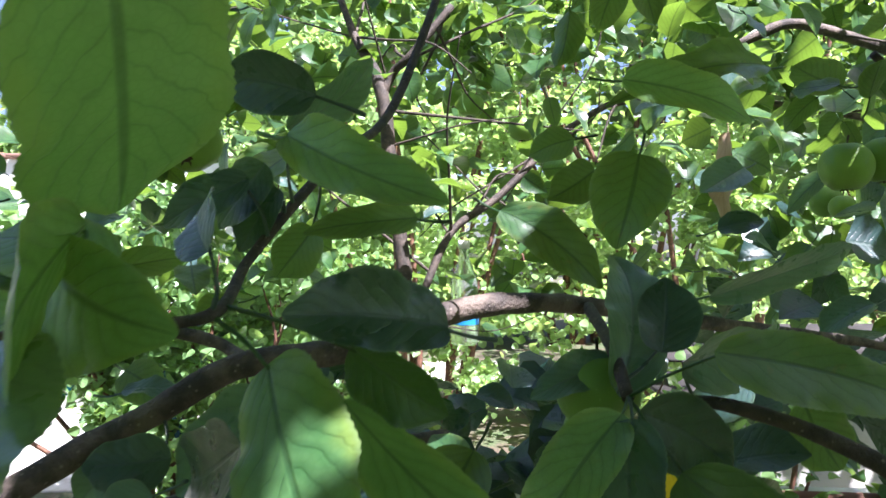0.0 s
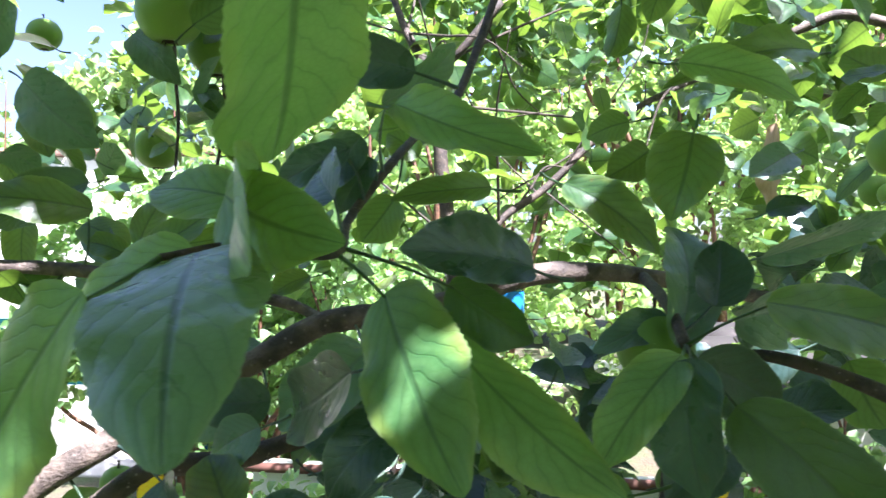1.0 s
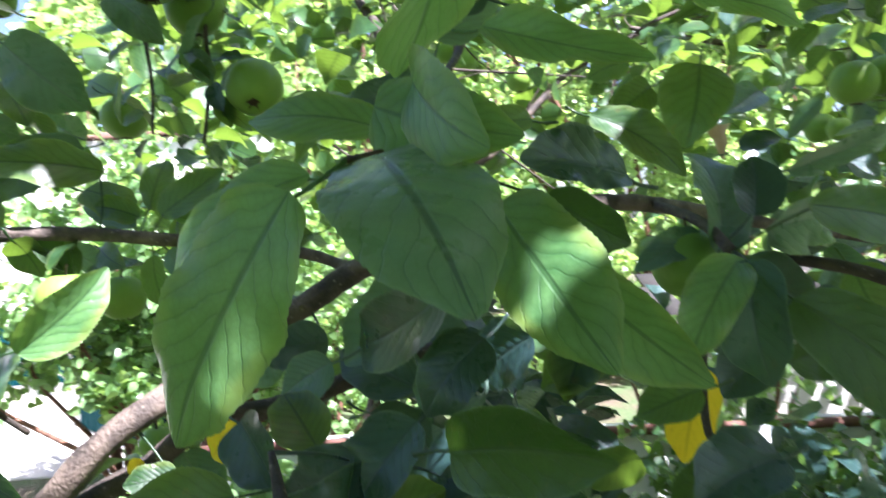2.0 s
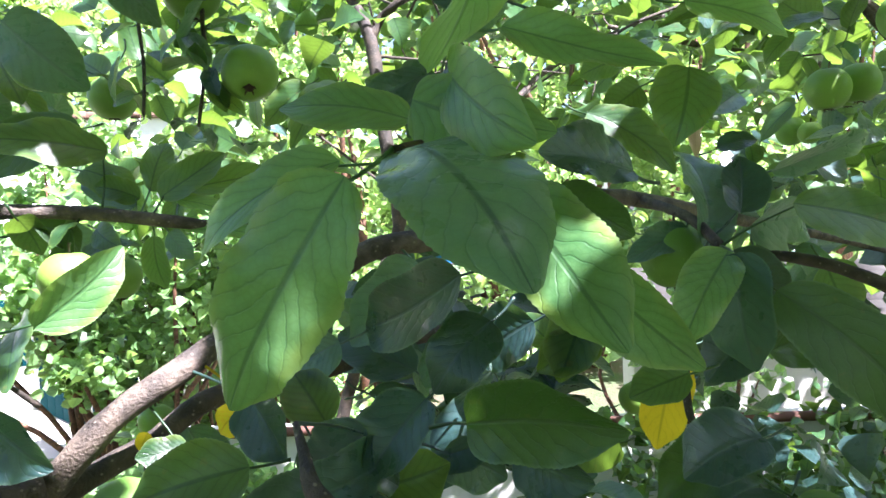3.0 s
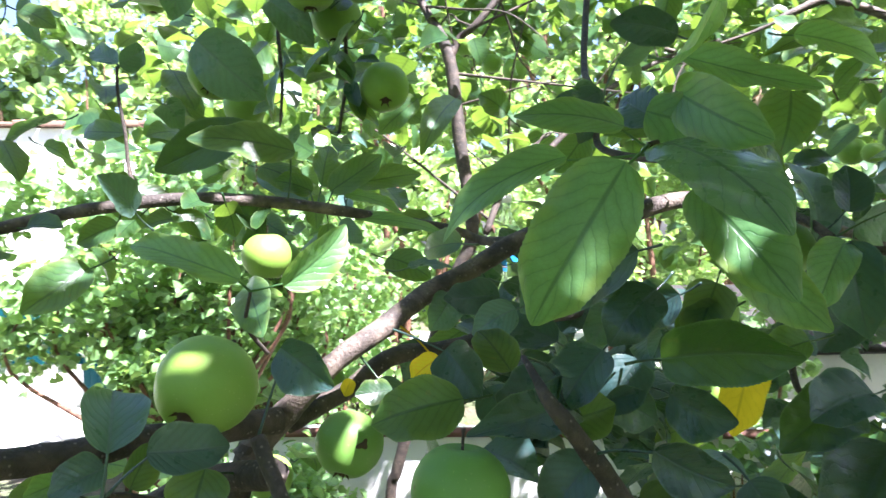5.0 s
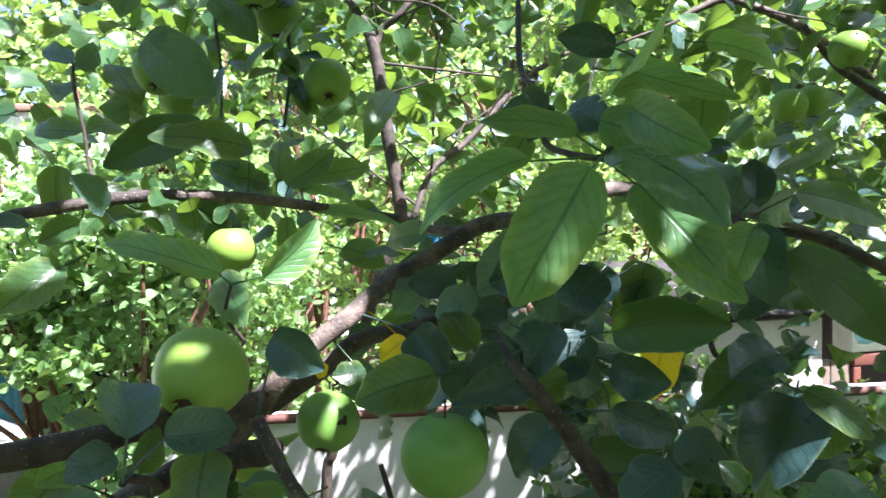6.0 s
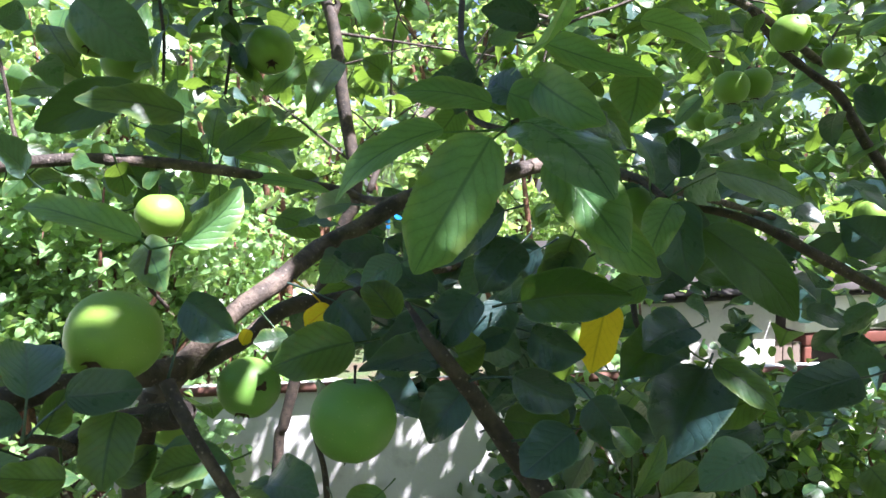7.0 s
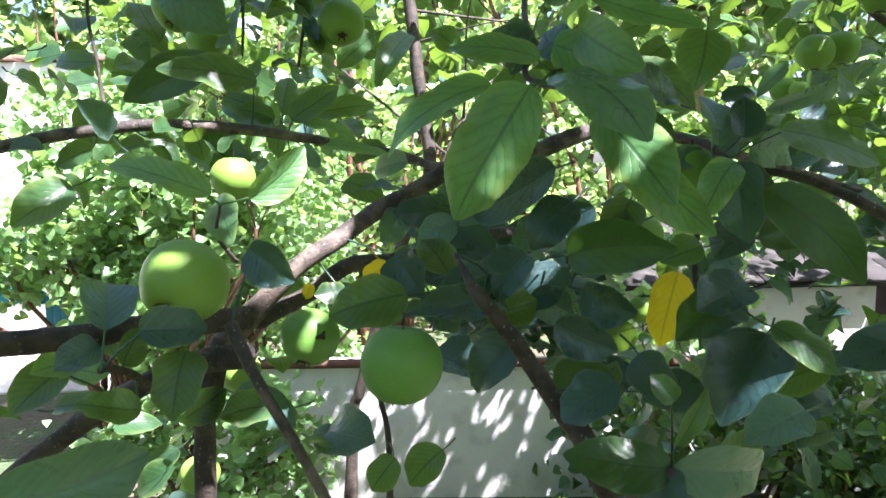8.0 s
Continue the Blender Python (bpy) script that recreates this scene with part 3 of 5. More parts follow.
scab_to = (scabbed.matrix_world.inverted() @ Vector((-0.2505, 0.352, 1.407))).normalized()
scab_u = scab_to.orthogonal().normalized()
scab_v = scab_to.cross(scab_u)
scab_rings = []
for q in (0.05, 0.6, 1.0):
    scab_rings.append([])
    for i in range(22):
        an = i * math.tau / 22
        w = 0.0042 * q * (1 + 0.35 * math.sin(3 * an + 1) + scab_rng.uniform(-0.12, 0.12))
        flat_at = scab_to * 0.0259 + scab_u * w * math.cos(an) + scab_v * w * math.sin(an) * 1.5
        scab_rings[-1].append(bm.verts.new(flat_at.normalized() * (0.0262 if q < 0.9 else 0.0250)))
for p, q in zip(scab_rings, scab_rings[1:]):
    for i in range(22):
        bm.faces.new((p[i], q[i], q[(i + 1) % 22], p[(i + 1) % 22]))
bm.faces.new(scab_rings[0])
part("scab", bm, CALYX, scabbed, "dark corky scab mark")
apple(-0.443, 0.690, 1.751, 0.0314, "green apple with a dark calyx behind a pale leaf", (-38, 8))
apple(-0.246, 0.756, 1.749, 0.0321, "green apple hanging among small leaves", (-42, -6))
apple(-0.467, 0.957, 1.760, 0.0327, "green apple on a thin hanging twig")
apple(-0.066, 1.620, 2.034, 0.0311, "small green apple beside the upright stem")
apple(-0.350, 0.514, 1.540, 0.0231, "sunlit yellow-green apple half behind a leaf")
apple(-0.358, 0.636, 1.532, 0.0220, "green apple in shade behind a sunlit one")
apple(0.161, 0.694, 1.459, 0.0282, "green apple deep among dark leaves")
apple(0.812, 0.873, 1.512, 0.0310, "green apple in the shaded crown")
apple(0.115, 0.449, 1.544, 0.0258, "olive-green apple in shade under the leaf rosette")
apple(-0.308, 0.767, 1.842, 0.0329, "green apple on a twig of the upper crown")
apple(-0.331, 0.695, 1.861, 0.0352, "large green apple under the upper leaves")
apple(0.496, 0.701, 1.789, 0.0283, "sunlit pale green apple on the limb")
apple(0.445, 0.764, 1.719, 0.0271, "green apple in a shaded cluster")
apple(0.493, 0.775, 1.728, 0.0258, "green apple in a shaded cluster")
apple(0.636, 1.162, 1.713, 0.0268, "small green apple lower in the crown")
apple(0.715, 0.861, 1.793, 0.0239, "green apple with a sunlit edge")
apple(0.086, 1.808, 2.011, 0.0315, "sunlit yellow-green apple on the tree")
apple(0.204, 1.710, 1.935, 0.0325, "sunlit green apple near the branch")
apple(0.646, 1.415, 1.844, 0.0223, "sunlit pale green apple on the tree")
apple(0.580, 1.016, 1.694, 0.0183, "green apple in the crown's edge")
apple(0.574, 0.915, 1.742, 0.0251, "green apple in the crown's edge")
apple(-0.338, 0.454, 1.350, 0.0200, "green apple behind the fork")
apple(-0.404, 0.547, 1.208, 0.0223, "green apple in deep shade")
apple(-0.294, 0.527, 1.420, 0.0144, "small sunlit yellow-green apple behind the limb")
apple(0.247, 0.908, 1.313, 0.0239, "green apple among shaded leaves")
apple(-0.569, 0.851, 1.891, 0.0213, "small green apple high up in the crown")
apple(0.043, 2.009, 2.080, 0.0315, "small yellow-green apple far back in the tree")
apple(0.079, 1.795, 2.011, 0.0318, "small yellow-green apple far back in the tree")

# openings cut in the crown to put sun on chosen places: a lit place and the opening's radius
OPENINGS = [(-0.247, 0.394, 1.482, 0.026), (-0.264, 0.397, 1.471, 0.020), (-0.136, 0.163, 1.538, 0.008), (-0.021, 0.232, 1.553, 0.016), (2.520, 3.440, 0.640, 0.190), (-0.346, 0.482, 1.542, 0.050), (-0.283, 0.373, 1.542, 0.030), (-0.406, 0.454, 1.542, 0.028), (0.123, 0.264, 1.407, 0.006), (-0.046, 0.172, 1.610, -0.002), (-0.492, 0.539, 1.590, 0.030), (-0.500, 0.413, 1.576, 0.018), (0.472, 0.660, 1.789, 0.040), (-0.056, 0.186, 1.363, 0.000), (0.074, 0.472, 1.654, 0.020), (0.294, 0.517, 1.633, 0.030), (-0.052, 0.367, 1.465, 0.012), (-0.047, 0.374, 1.466, 0.014), (0.127, 0.263, 1.406, 0.018), (-0.282, 0.303, 1.408, 0.012), (-0.028, 0.160, 1.410, 0.002)]
# small round openings, cut so that their light falls as a spot
SPOTS = [(-0.355, 0.283, 1.487, -0.006), (-0.255, 0.350, 1.397, -0.008)]
# lines to camera places, kept free of leaves so that the yellow leaf, a deep apple, the stem, the low wall and the yard
# show in view
SIGHT_LINES = []
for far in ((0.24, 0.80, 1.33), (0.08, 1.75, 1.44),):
    SIGHT_LINES.append((far, (-0.08, -0.05, 1.58)))
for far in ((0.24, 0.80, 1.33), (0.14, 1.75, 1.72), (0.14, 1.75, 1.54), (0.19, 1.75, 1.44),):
    SIGHT_LINES.append((far, (-0.13, -0.13, 1.55)))
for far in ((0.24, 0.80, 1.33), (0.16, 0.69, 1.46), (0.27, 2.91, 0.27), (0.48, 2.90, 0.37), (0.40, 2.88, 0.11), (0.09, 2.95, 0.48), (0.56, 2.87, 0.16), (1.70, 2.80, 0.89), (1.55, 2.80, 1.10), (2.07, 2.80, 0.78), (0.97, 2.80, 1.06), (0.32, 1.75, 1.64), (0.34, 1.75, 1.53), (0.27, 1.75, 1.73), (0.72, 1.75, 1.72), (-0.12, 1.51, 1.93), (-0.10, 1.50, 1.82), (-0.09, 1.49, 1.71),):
    SIGHT_LINES.append((far, (-0.21, -0.25, 1.54)))
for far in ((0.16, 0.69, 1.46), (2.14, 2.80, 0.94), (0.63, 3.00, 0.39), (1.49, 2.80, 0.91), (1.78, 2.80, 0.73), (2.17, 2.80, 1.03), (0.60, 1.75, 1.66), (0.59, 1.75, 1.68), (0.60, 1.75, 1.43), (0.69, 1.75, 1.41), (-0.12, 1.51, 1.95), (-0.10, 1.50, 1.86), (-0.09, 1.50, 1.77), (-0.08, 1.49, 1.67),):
    SIGHT_LINES.append((far, (-0.26, -0.21, 1.57)))
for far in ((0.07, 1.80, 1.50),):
    SIGHT_LINES.append((far, (0.02, 0.01, 1.62)))
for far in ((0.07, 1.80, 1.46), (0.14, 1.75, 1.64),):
    SIGHT_LINES.append((far, (0.00, -0.03, 1.60)))
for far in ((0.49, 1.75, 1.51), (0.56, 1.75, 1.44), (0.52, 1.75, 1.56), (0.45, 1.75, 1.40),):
    SIGHT_LINES.append((far, (-0.12, -0.09, 1.57)))
# places kept in shade by unseen leaves added above them, and the shade's radius
SHADED = [(-0.352, 0.313, 1.459, 0.060), (-0.185, 0.272, 1.400, 0.060), (-0.263, 0.342, 1.410, 0.050), (-0.030, 0.242, 1.489, 0.100), (0.109, 0.305, 1.364, 0.140), (-0.036, 0.259, 1.418, 0.120), (-0.109, 0.275, 1.403, 0.100), (-0.130, 0.176, 1.555, 0.120), (-0.061, 0.234, 1.572, 0.120), (-0.062, 0.233, 1.669, 0.120), (0.160, 0.300, 1.467, 0.120), (0.145, 0.437, 1.569, 0.120), (-0.058, 0.175, 1.633, 0.100), (-0.389, 0.188, 1.366, 0.080), (-0.154, 0.437, 1.534, 0.070), (-0.332, 0.408, 1.403, 0.080), (-0.010, 0.212, 1.530, 0.050), (-0.006, 0.207, 1.523, 0.040), (-0.004, 0.204, 1.522, 0.030), (-0.414, 0.629, 1.675, 0.090)]
leaf_rng = random.Random(5)


def leaf(branch, base, tip, width, facing, kind="up", stalk=None, **shape):
    """A broad leaf of the tree, a piece of one of its branches."""
    r = leaf_rng
    shape.setdefault("arch", r.uniform(0.02, 0.09))
    shape.setdefault("fold", r.uniform(0.15, 0.48))
    shape.setdefault("wave", r.uniform(0.012, 0.045))
    bm = leaf_mesh(base, tip, width, facing, r, stalk, **shape)
    bm.transform(tree_inv)
    ob = part("leaf", bm, LEAF[kind], branch)
    return ob


leaf(near_spur, (-0.114, 0.167, 1.593), (-0.160, 0.174, 1.516), 0.047, (-0.47, -0.86, 0.20), "young", (-0.098, 0.182, 1.603), arch=0.06, twist=0.1, side=-0.02, curl=0.05, sag=0.15, fold=0.2)
leaf(near_spur, (-0.088, 0.188, 1.605), (-0.065, 0.108, 1.564), 0.046, (-0.10, -0.47, 0.87), "pale", (-0.094, 0.190, 1.604), arch=0.07, twist=0.0, side=0.0, curl=0.06, sag=0.1, fold=0.12)
leaf(near_spur, (-0.040, 0.266, 1.588), (-0.007, 0.208, 1.523), 0.044, (-0.46, -0.79, 0.40), "young", (-0.062, 0.270, 1.605), arch=0.05, twist=0.1, side=0.0, curl=0.04, sag=0.1, fold=0.16)
leaf(near_spur, (-0.121, 0.262, 1.606), (-0.199, 0.283, 1.559), 0.029, (-0.49, -0.71, 0.50), "young", (-0.071, 0.244, 1.606))
leaf(near_spur, (-0.088, 0.254, 1.623), (-0.150, 0.282, 1.634), 0.028, (-0.23, -0.76, 0.61), "young", (-0.071, 0.244, 1.606))
leaf(near_spur, (-0.053, 0.173, 1.701), (-0.078, 0.236, 1.639), 0.068, (0.77, -0.25, -0.59), "young", arch=0.03, twist=0.0, side=0.0, curl=0.02, sag=0.0, fold=0.12)
leaf(near_spur, (-0.075, 0.207, 1.635), (-0.060, 0.140, 1.600), 0.030, (-0.95, -0.28, 0.05), "young", (-0.083, 0.210, 1.607), arch=0.05, twist=0.2, side=0.0, curl=0.05, sag=0.2)
leaf(near_spur, (-0.039, 0.291, 1.674), (0.025, 0.238, 1.642), 0.022, (-0.43, -0.79, 0.45), "young")
leaf(near_spur, (-0.057, 0.370, 1.691), (-0.014, 0.390, 1.731), 0.023, (0.65, -0.66, -0.37), "under", (-0.061, 0.403, 1.654))
leaf(near_spur, (-0.032, 0.315, 1.695), (-0.076, 0.325, 1.705), 0.025, (-0.24, -0.96, -0.10), "grey")
leaf(near_spur, (-0.062, 0.267, 1.628), (-0.076, 0.301, 1.648), 0.027, (-0.74, -0.54, 0.40), "grey", (-0.062, 0.270, 1.605))
leaf(near_spur, (0.024, 0.281, 1.599), (-0.032, 0.250, 1.606), 0.029, (0.48, -0.79, 0.37), "grey")
leaf(near_spur, (-0.014, 0.288, 1.591), (0.023, 0.278, 1.566), 0.025, (-0.33, -0.94, -0.12), "deep", (-0.064, 0.283, 1.608))
leaf(near_spur, (-0.018, 0.295, 1.569), (0.066, 0.291, 1.492), 0.036, (-0.18, -0.97, -0.15), "young")
leaf(right_spur, (0.104, 0.342, 1.553), (0.053, 0.291, 1.509), 0.030, (-0.01, -0.65, 0.76), "young", (0.115, 0.375, 1.554))
leaf(right_spur, (0.107, 0.337, 1.552), (0.108, 0.320, 1.484), 0.038, (-0.51, -0.84, 0.20), "grey", (0.115, 0.375, 1.554))
leaf(right_spur, (0.136, 0.388, 1.575), (0.143, 0.403, 1.614), 0.032, (-0.09, -0.92, 0.37), "grey", (0.116, 0.392, 1.559))
leaf(right_spur, (0.116, 0.397, 1.550), (0.138, 0.493, 1.632), 0.039, (0.32, -0.66, 0.68), "under", (0.116, 0.392, 1.559))
leaf(middle_limb, (0.153, 0.406, 1.567), (0.249, 0.487, 1.568), 0.039, (0.61, -0.71, -0.35), "under", (0.167, 0.423, 1.541))
leaf(right_spur, (0.161, 0.520, 1.699), (0.139, 0.501, 1.632), 0.054, (-0.31, -0.88, 0.35), "up")
leaf(main_limb, (0.143, 0.587, 1.696), (0.105, 0.582, 1.672), 0.034, (0.00, -0.98, 0.20), "up")
leaf(main_limb, (0.128, 0.598, 1.723), (0.094, 0.617, 1.712), 0.027, (-0.46, -0.88, -0.09), "up")
leaf(right_spur, (0.168, 0.406, 1.603), (0.277, 0.451, 1.629), 0.023, (0.43, -0.77, -0.47), "under")
leaf(main_limb, (0.058, 0.473, 1.656), (0.119, 0.449, 1.608), 0.032, (-0.05, -0.92, 0.40), "up")
leaf(main_limb, (0.279, 0.583, 1.779), (0.144, 0.525, 1.742), 0.034, (0.24, -0.85, 0.47), "up")
leaf(right_spur, (0.138, 0.474, 1.741), (0.221, 0.464, 1.714), 0.032, (-0.05, -0.97, 0.22), "young")
leaf(middle_limb, (0.262, 0.802, 1.392), (0.232, 0.798, 1.275), 0.062, (-0.54, -0.83, 0.16), "yellow")
leaf(right_spur, (0.080, 0.347, 1.479), (0.043, 0.349, 1.465), 0.029, (-0.25, -0.82, 0.52), "up")
leaf(left_twig, (-0.446, 0.627, 1.774), (-0.375, 0.629, 1.710), 0.063, (-0.12, -0.98, -0.16), "under")
leaf(side_limb, (-0.328, 0.547, 1.643), (-0.421, 0.509, 1.653), 0.038, (0.39, -0.84, 0.37), "up", (-0.336, 0.546, 1.591))
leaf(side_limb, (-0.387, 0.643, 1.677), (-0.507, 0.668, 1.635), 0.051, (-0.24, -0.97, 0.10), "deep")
leaf(apple_spur, (-0.341, 0.366, 1.527), (-0.441, 0.409, 1.558), 0.028, (-0.15, -0.78, 0.61), "young", (-0.335, 0.372, 1.518))
leaf(apple_spur, (-0.309, 0.366, 1.522), (-0.262, 0.387, 1.567), 0.031, (0.51, -0.85, -0.13), "young", (-0.335, 0.372, 1.518))
leaf(apple_spur, (-0.354, 0.442, 1.517), (-0.325, 0.361, 1.486), 0.033, (-0.55, -0.46, 0.70), "up", (-0.340, 0.393, 1.486))
leaf(grey_twig, (-0.299, 0.293, 1.488), (-0.266, 0.279, 1.464), 0.032, (-0.34, -0.94, 0.08), "grey", (-0.311, 0.278, 1.434))
leaf(low_spur, (-0.379, 0.223, 1.443), (-0.393, 0.265, 1.470), 0.034, (0.30, -0.55, 0.78), "under", (-0.383, 0.223, 1.417))
leaf(low_spur, (-0.360, 0.227, 1.442), (-0.319, 0.245, 1.440), 0.027, (0.30, -0.85, 0.35), "grey", (-0.383, 0.224, 1.417))
leaf(cut_limb, (-0.345, 0.285, 1.414), (-0.351, 0.262, 1.368), 0.039, (-0.07, -0.89, 0.46), "up", (-0.323, 0.302, 1.403))
leaf(low_spur, (-0.424, 0.160, 1.356), (-0.351, 0.215, 1.364), 0.047, (0.60, -0.75, 0.20), "under")
leaf(left_twig, (-0.446, 0.447, 1.581), (-0.463, 0.411, 1.608), 0.029, (0.89, -0.45, -0.03), "under")
leaf(side_limb, (-0.484, 0.507, 1.571), (-0.524, 0.511, 1.553), 0.024, (-0.11, -0.99, -0.03), "up", (-0.482, 0.504, 1.588))
leaf(side_limb, (-0.483, 0.443, 1.534), (-0.523, 0.410, 1.501), 0.036, (0.33, -0.84, 0.42), "up")
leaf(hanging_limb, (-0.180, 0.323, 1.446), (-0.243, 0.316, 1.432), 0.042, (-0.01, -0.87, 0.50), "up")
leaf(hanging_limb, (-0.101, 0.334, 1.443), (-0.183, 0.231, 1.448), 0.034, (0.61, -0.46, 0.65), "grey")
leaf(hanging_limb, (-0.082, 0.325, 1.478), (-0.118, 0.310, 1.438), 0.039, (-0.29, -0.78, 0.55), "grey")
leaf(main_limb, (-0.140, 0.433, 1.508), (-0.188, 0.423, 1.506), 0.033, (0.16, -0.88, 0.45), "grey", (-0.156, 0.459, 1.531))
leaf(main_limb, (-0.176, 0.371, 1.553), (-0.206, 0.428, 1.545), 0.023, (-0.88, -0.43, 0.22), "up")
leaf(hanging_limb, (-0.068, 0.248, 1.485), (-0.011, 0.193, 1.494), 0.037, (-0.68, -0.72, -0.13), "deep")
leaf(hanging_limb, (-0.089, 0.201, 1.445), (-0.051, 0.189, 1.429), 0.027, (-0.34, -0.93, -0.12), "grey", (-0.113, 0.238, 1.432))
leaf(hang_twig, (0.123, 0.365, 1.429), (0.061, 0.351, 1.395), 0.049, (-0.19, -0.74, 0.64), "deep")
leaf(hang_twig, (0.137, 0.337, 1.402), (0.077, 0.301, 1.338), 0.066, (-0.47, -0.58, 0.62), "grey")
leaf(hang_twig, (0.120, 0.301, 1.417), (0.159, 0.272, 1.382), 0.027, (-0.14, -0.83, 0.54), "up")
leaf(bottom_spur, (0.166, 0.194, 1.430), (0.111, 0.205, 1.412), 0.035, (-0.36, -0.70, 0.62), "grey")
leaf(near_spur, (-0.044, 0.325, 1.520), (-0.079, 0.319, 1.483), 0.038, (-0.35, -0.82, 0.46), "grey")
leaf(hanging_limb, (-0.048, 0.327, 1.489), (-0.062, 0.283, 1.475), 0.021, (-0.53, -0.10, 0.84), "under")
leaf(near_spur, (-0.062, 0.308, 1.548), (-0.122, 0.400, 1.507), 0.040, (-0.83, -0.56, -0.04), "grey")
leaf(thin_twig, (-0.185, 0.528, 1.226), (-0.214, 0.527, 1.188), 0.036, (-0.38, -0.87, 0.32), "up", (-0.192, 0.579, 1.225))
leaf(thin_twig, (-0.127, 0.571, 1.216), (-0.168, 0.571, 1.173), 0.045, (-0.40, -0.83, 0.39), "up")
leaf(right_spur, (0.128, 0.332, 1.529), (0.196, 0.291, 1.452), 0.046, (-0.29, -0.93, 0.24), "deep", (0.115, 0.375, 1.554))
leaf(right_spur, (0.150, 0.351, 1.580), (0.262, 0.371, 1.551), 0.034, (0.23, -0.94, 0.24), "up", (0.115, 0.375, 1.554))
leaf(bottom_spur, (-0.016, 0.180, 1.352), (-0.085, 0.188, 1.363), 0.035, (0.02, -0.77, 0.64), "deep", (-0.016, 0.180, 1.352))
leaf(bottom_spur, (-0.016, 0.180, 1.352), (0.072, 0.211, 1.335), 0.038, (0.31, -0.95, -0.07), "under", (-0.016, 0.180, 1.352))
leaf(bottom_spur, (-0.019, 0.181, 1.352), (-0.025, 0.157, 1.315), 0.030, (-0.58, -0.65, 0.49), "grey", (-0.017, 0.180, 1.350))
leaf(bottom_spur, (-0.012, 0.182, 1.366), (0.009, 0.183, 1.403), 0.013, (0.01, -1.00, 0.04), "up", (-0.016, 0.180, 1.352))
leaf(low_limb, (-0.155, 0.404, 1.435), (-0.133, 0.381, 1.401), 0.035, (-0.25, -0.86, 0.44), "grey")
leaf(low_limb, (-0.245, 0.440, 1.437), (-0.224, 0.437, 1.397), 0.033, (0.04, -0.99, 0.10), "under", (-0.250, 0.442, 1.441))
leaf(right_spur, (0.040, 0.401, 1.496), (-0.002, 0.403, 1.472), 0.032, (-0.26, -0.90, 0.36), "up")
leaf(near_spur, (-0.089, 0.212, 1.625), (-0.042, 0.177, 1.608), 0.032, (-0.55, -0.82, 0.18), "young", (-0.083, 0.210, 1.607))
leaf(main_limb, (-0.189, 0.380, 1.471), (-0.164, 0.352, 1.438), 0.038, (-0.53, -0.80, 0.28), "grey", (-0.237, 0.408, 1.486))
leaf(hanging_limb, (-0.115, 0.311, 1.466), (-0.155, 0.339, 1.427), 0.039, (-0.65, -0.74, 0.16), "grey", (-0.147, 0.268, 1.484))
leaf(hanging_limb, (-0.099, 0.284, 1.415), (-0.131, 0.279, 1.377), 0.037, (-0.43, -0.77, 0.47), "grey", (-0.098, 0.243, 1.411))
leaf(main_limb, (-0.192, 0.401, 1.461), (-0.216, 0.404, 1.442), 0.021, (-0.30, -0.93, 0.23), "yellow", (-0.231, 0.416, 1.490))
leaf(main_limb, (-0.230, 0.387, 1.439), (-0.258, 0.373, 1.439), 0.020, (0.36, -0.70, 0.62), "up", (-0.260, 0.397, 1.470))
leaf(low_limb, (-0.264, 0.416, 1.442), (-0.270, 0.416, 1.428), 0.011, (-0.22, -0.97, 0.11), "yellow", (-0.273, 0.431, 1.428))
leaf(bottom_spur, (-0.024, 0.160, 1.404), (-0.038, 0.164, 1.419), 0.014, (-0.09, -0.99, 0.14), "up", (-0.016, 0.180, 1.352))
leaf(hanging_limb, (-0.043, 0.367, 1.464), (-0.075, 0.351, 1.425), 0.040, (-0.33, -0.75, 0.57), "grey")
leaf(near_spur, (-0.012, 0.363, 1.513), (-0.045, 0.389, 1.482), 0.039, (-0.69, -0.71, 0.14), "grey")
leaf(main_limb, (-0.133, 0.389, 1.501), (-0.167, 0.396, 1.480), 0.031, (-0.35, -0.88, 0.30), "under")
leaf(hanging_limb, (-0.028, 0.341, 1.443), (0.009, 0.311, 1.428), 0.036, (-0.63, -0.78, 0.03), "grey")
leaf(hanging_limb, (-0.012, 0.253, 1.409), (0.005, 0.227, 1.379), 0.032, (-0.69, -0.69, 0.22), "grey")
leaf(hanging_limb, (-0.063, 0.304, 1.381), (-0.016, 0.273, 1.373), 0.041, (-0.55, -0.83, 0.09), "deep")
leaf(hanging_limb, (-0.048, 0.200, 1.405), (-0.085, 0.197, 1.381), 0.033, (-0.36, -0.69, 0.64), "grey", (-0.082, 0.244, 1.386))
leaf(bottom_spur, (0.080, 0.190, 1.384), (0.033, 0.179, 1.367), 0.035, (-0.17, -0.56, 0.81), "under")
leaf(hanging_limb, (-0.146, 0.341, 1.434), (-0.122, 0.341, 1.464), 0.029, (0.08, -0.99, -0.08), "grey")
leaf(hanging_limb, (-0.141, 0.361, 1.457), (-0.163, 0.384, 1.486), 0.033, (0.10, -0.75, 0.65), "up")
leaf(hanging_limb, (-0.113, 0.338, 1.424), (-0.069, 0.336, 1.436), 0.034, (-0.07, -1.00, 0.07), "up")
leaf(hanging_limb, (-0.071, 0.356, 1.437), (-0.033, 0.353, 1.419), 0.032, (-0.07, -1.00, 0.02), "grey")
leaf(hang_twig, (0.114, 0.325, 1.444), (0.059, 0.308, 1.429), 0.041, (0.01, -0.68, 0.73), "grey")
leaf(middle_limb, (0.151, 0.384, 1.482), (0.209, 0.401, 1.493), 0.038, (0.25, -0.96, 0.15), "deep")
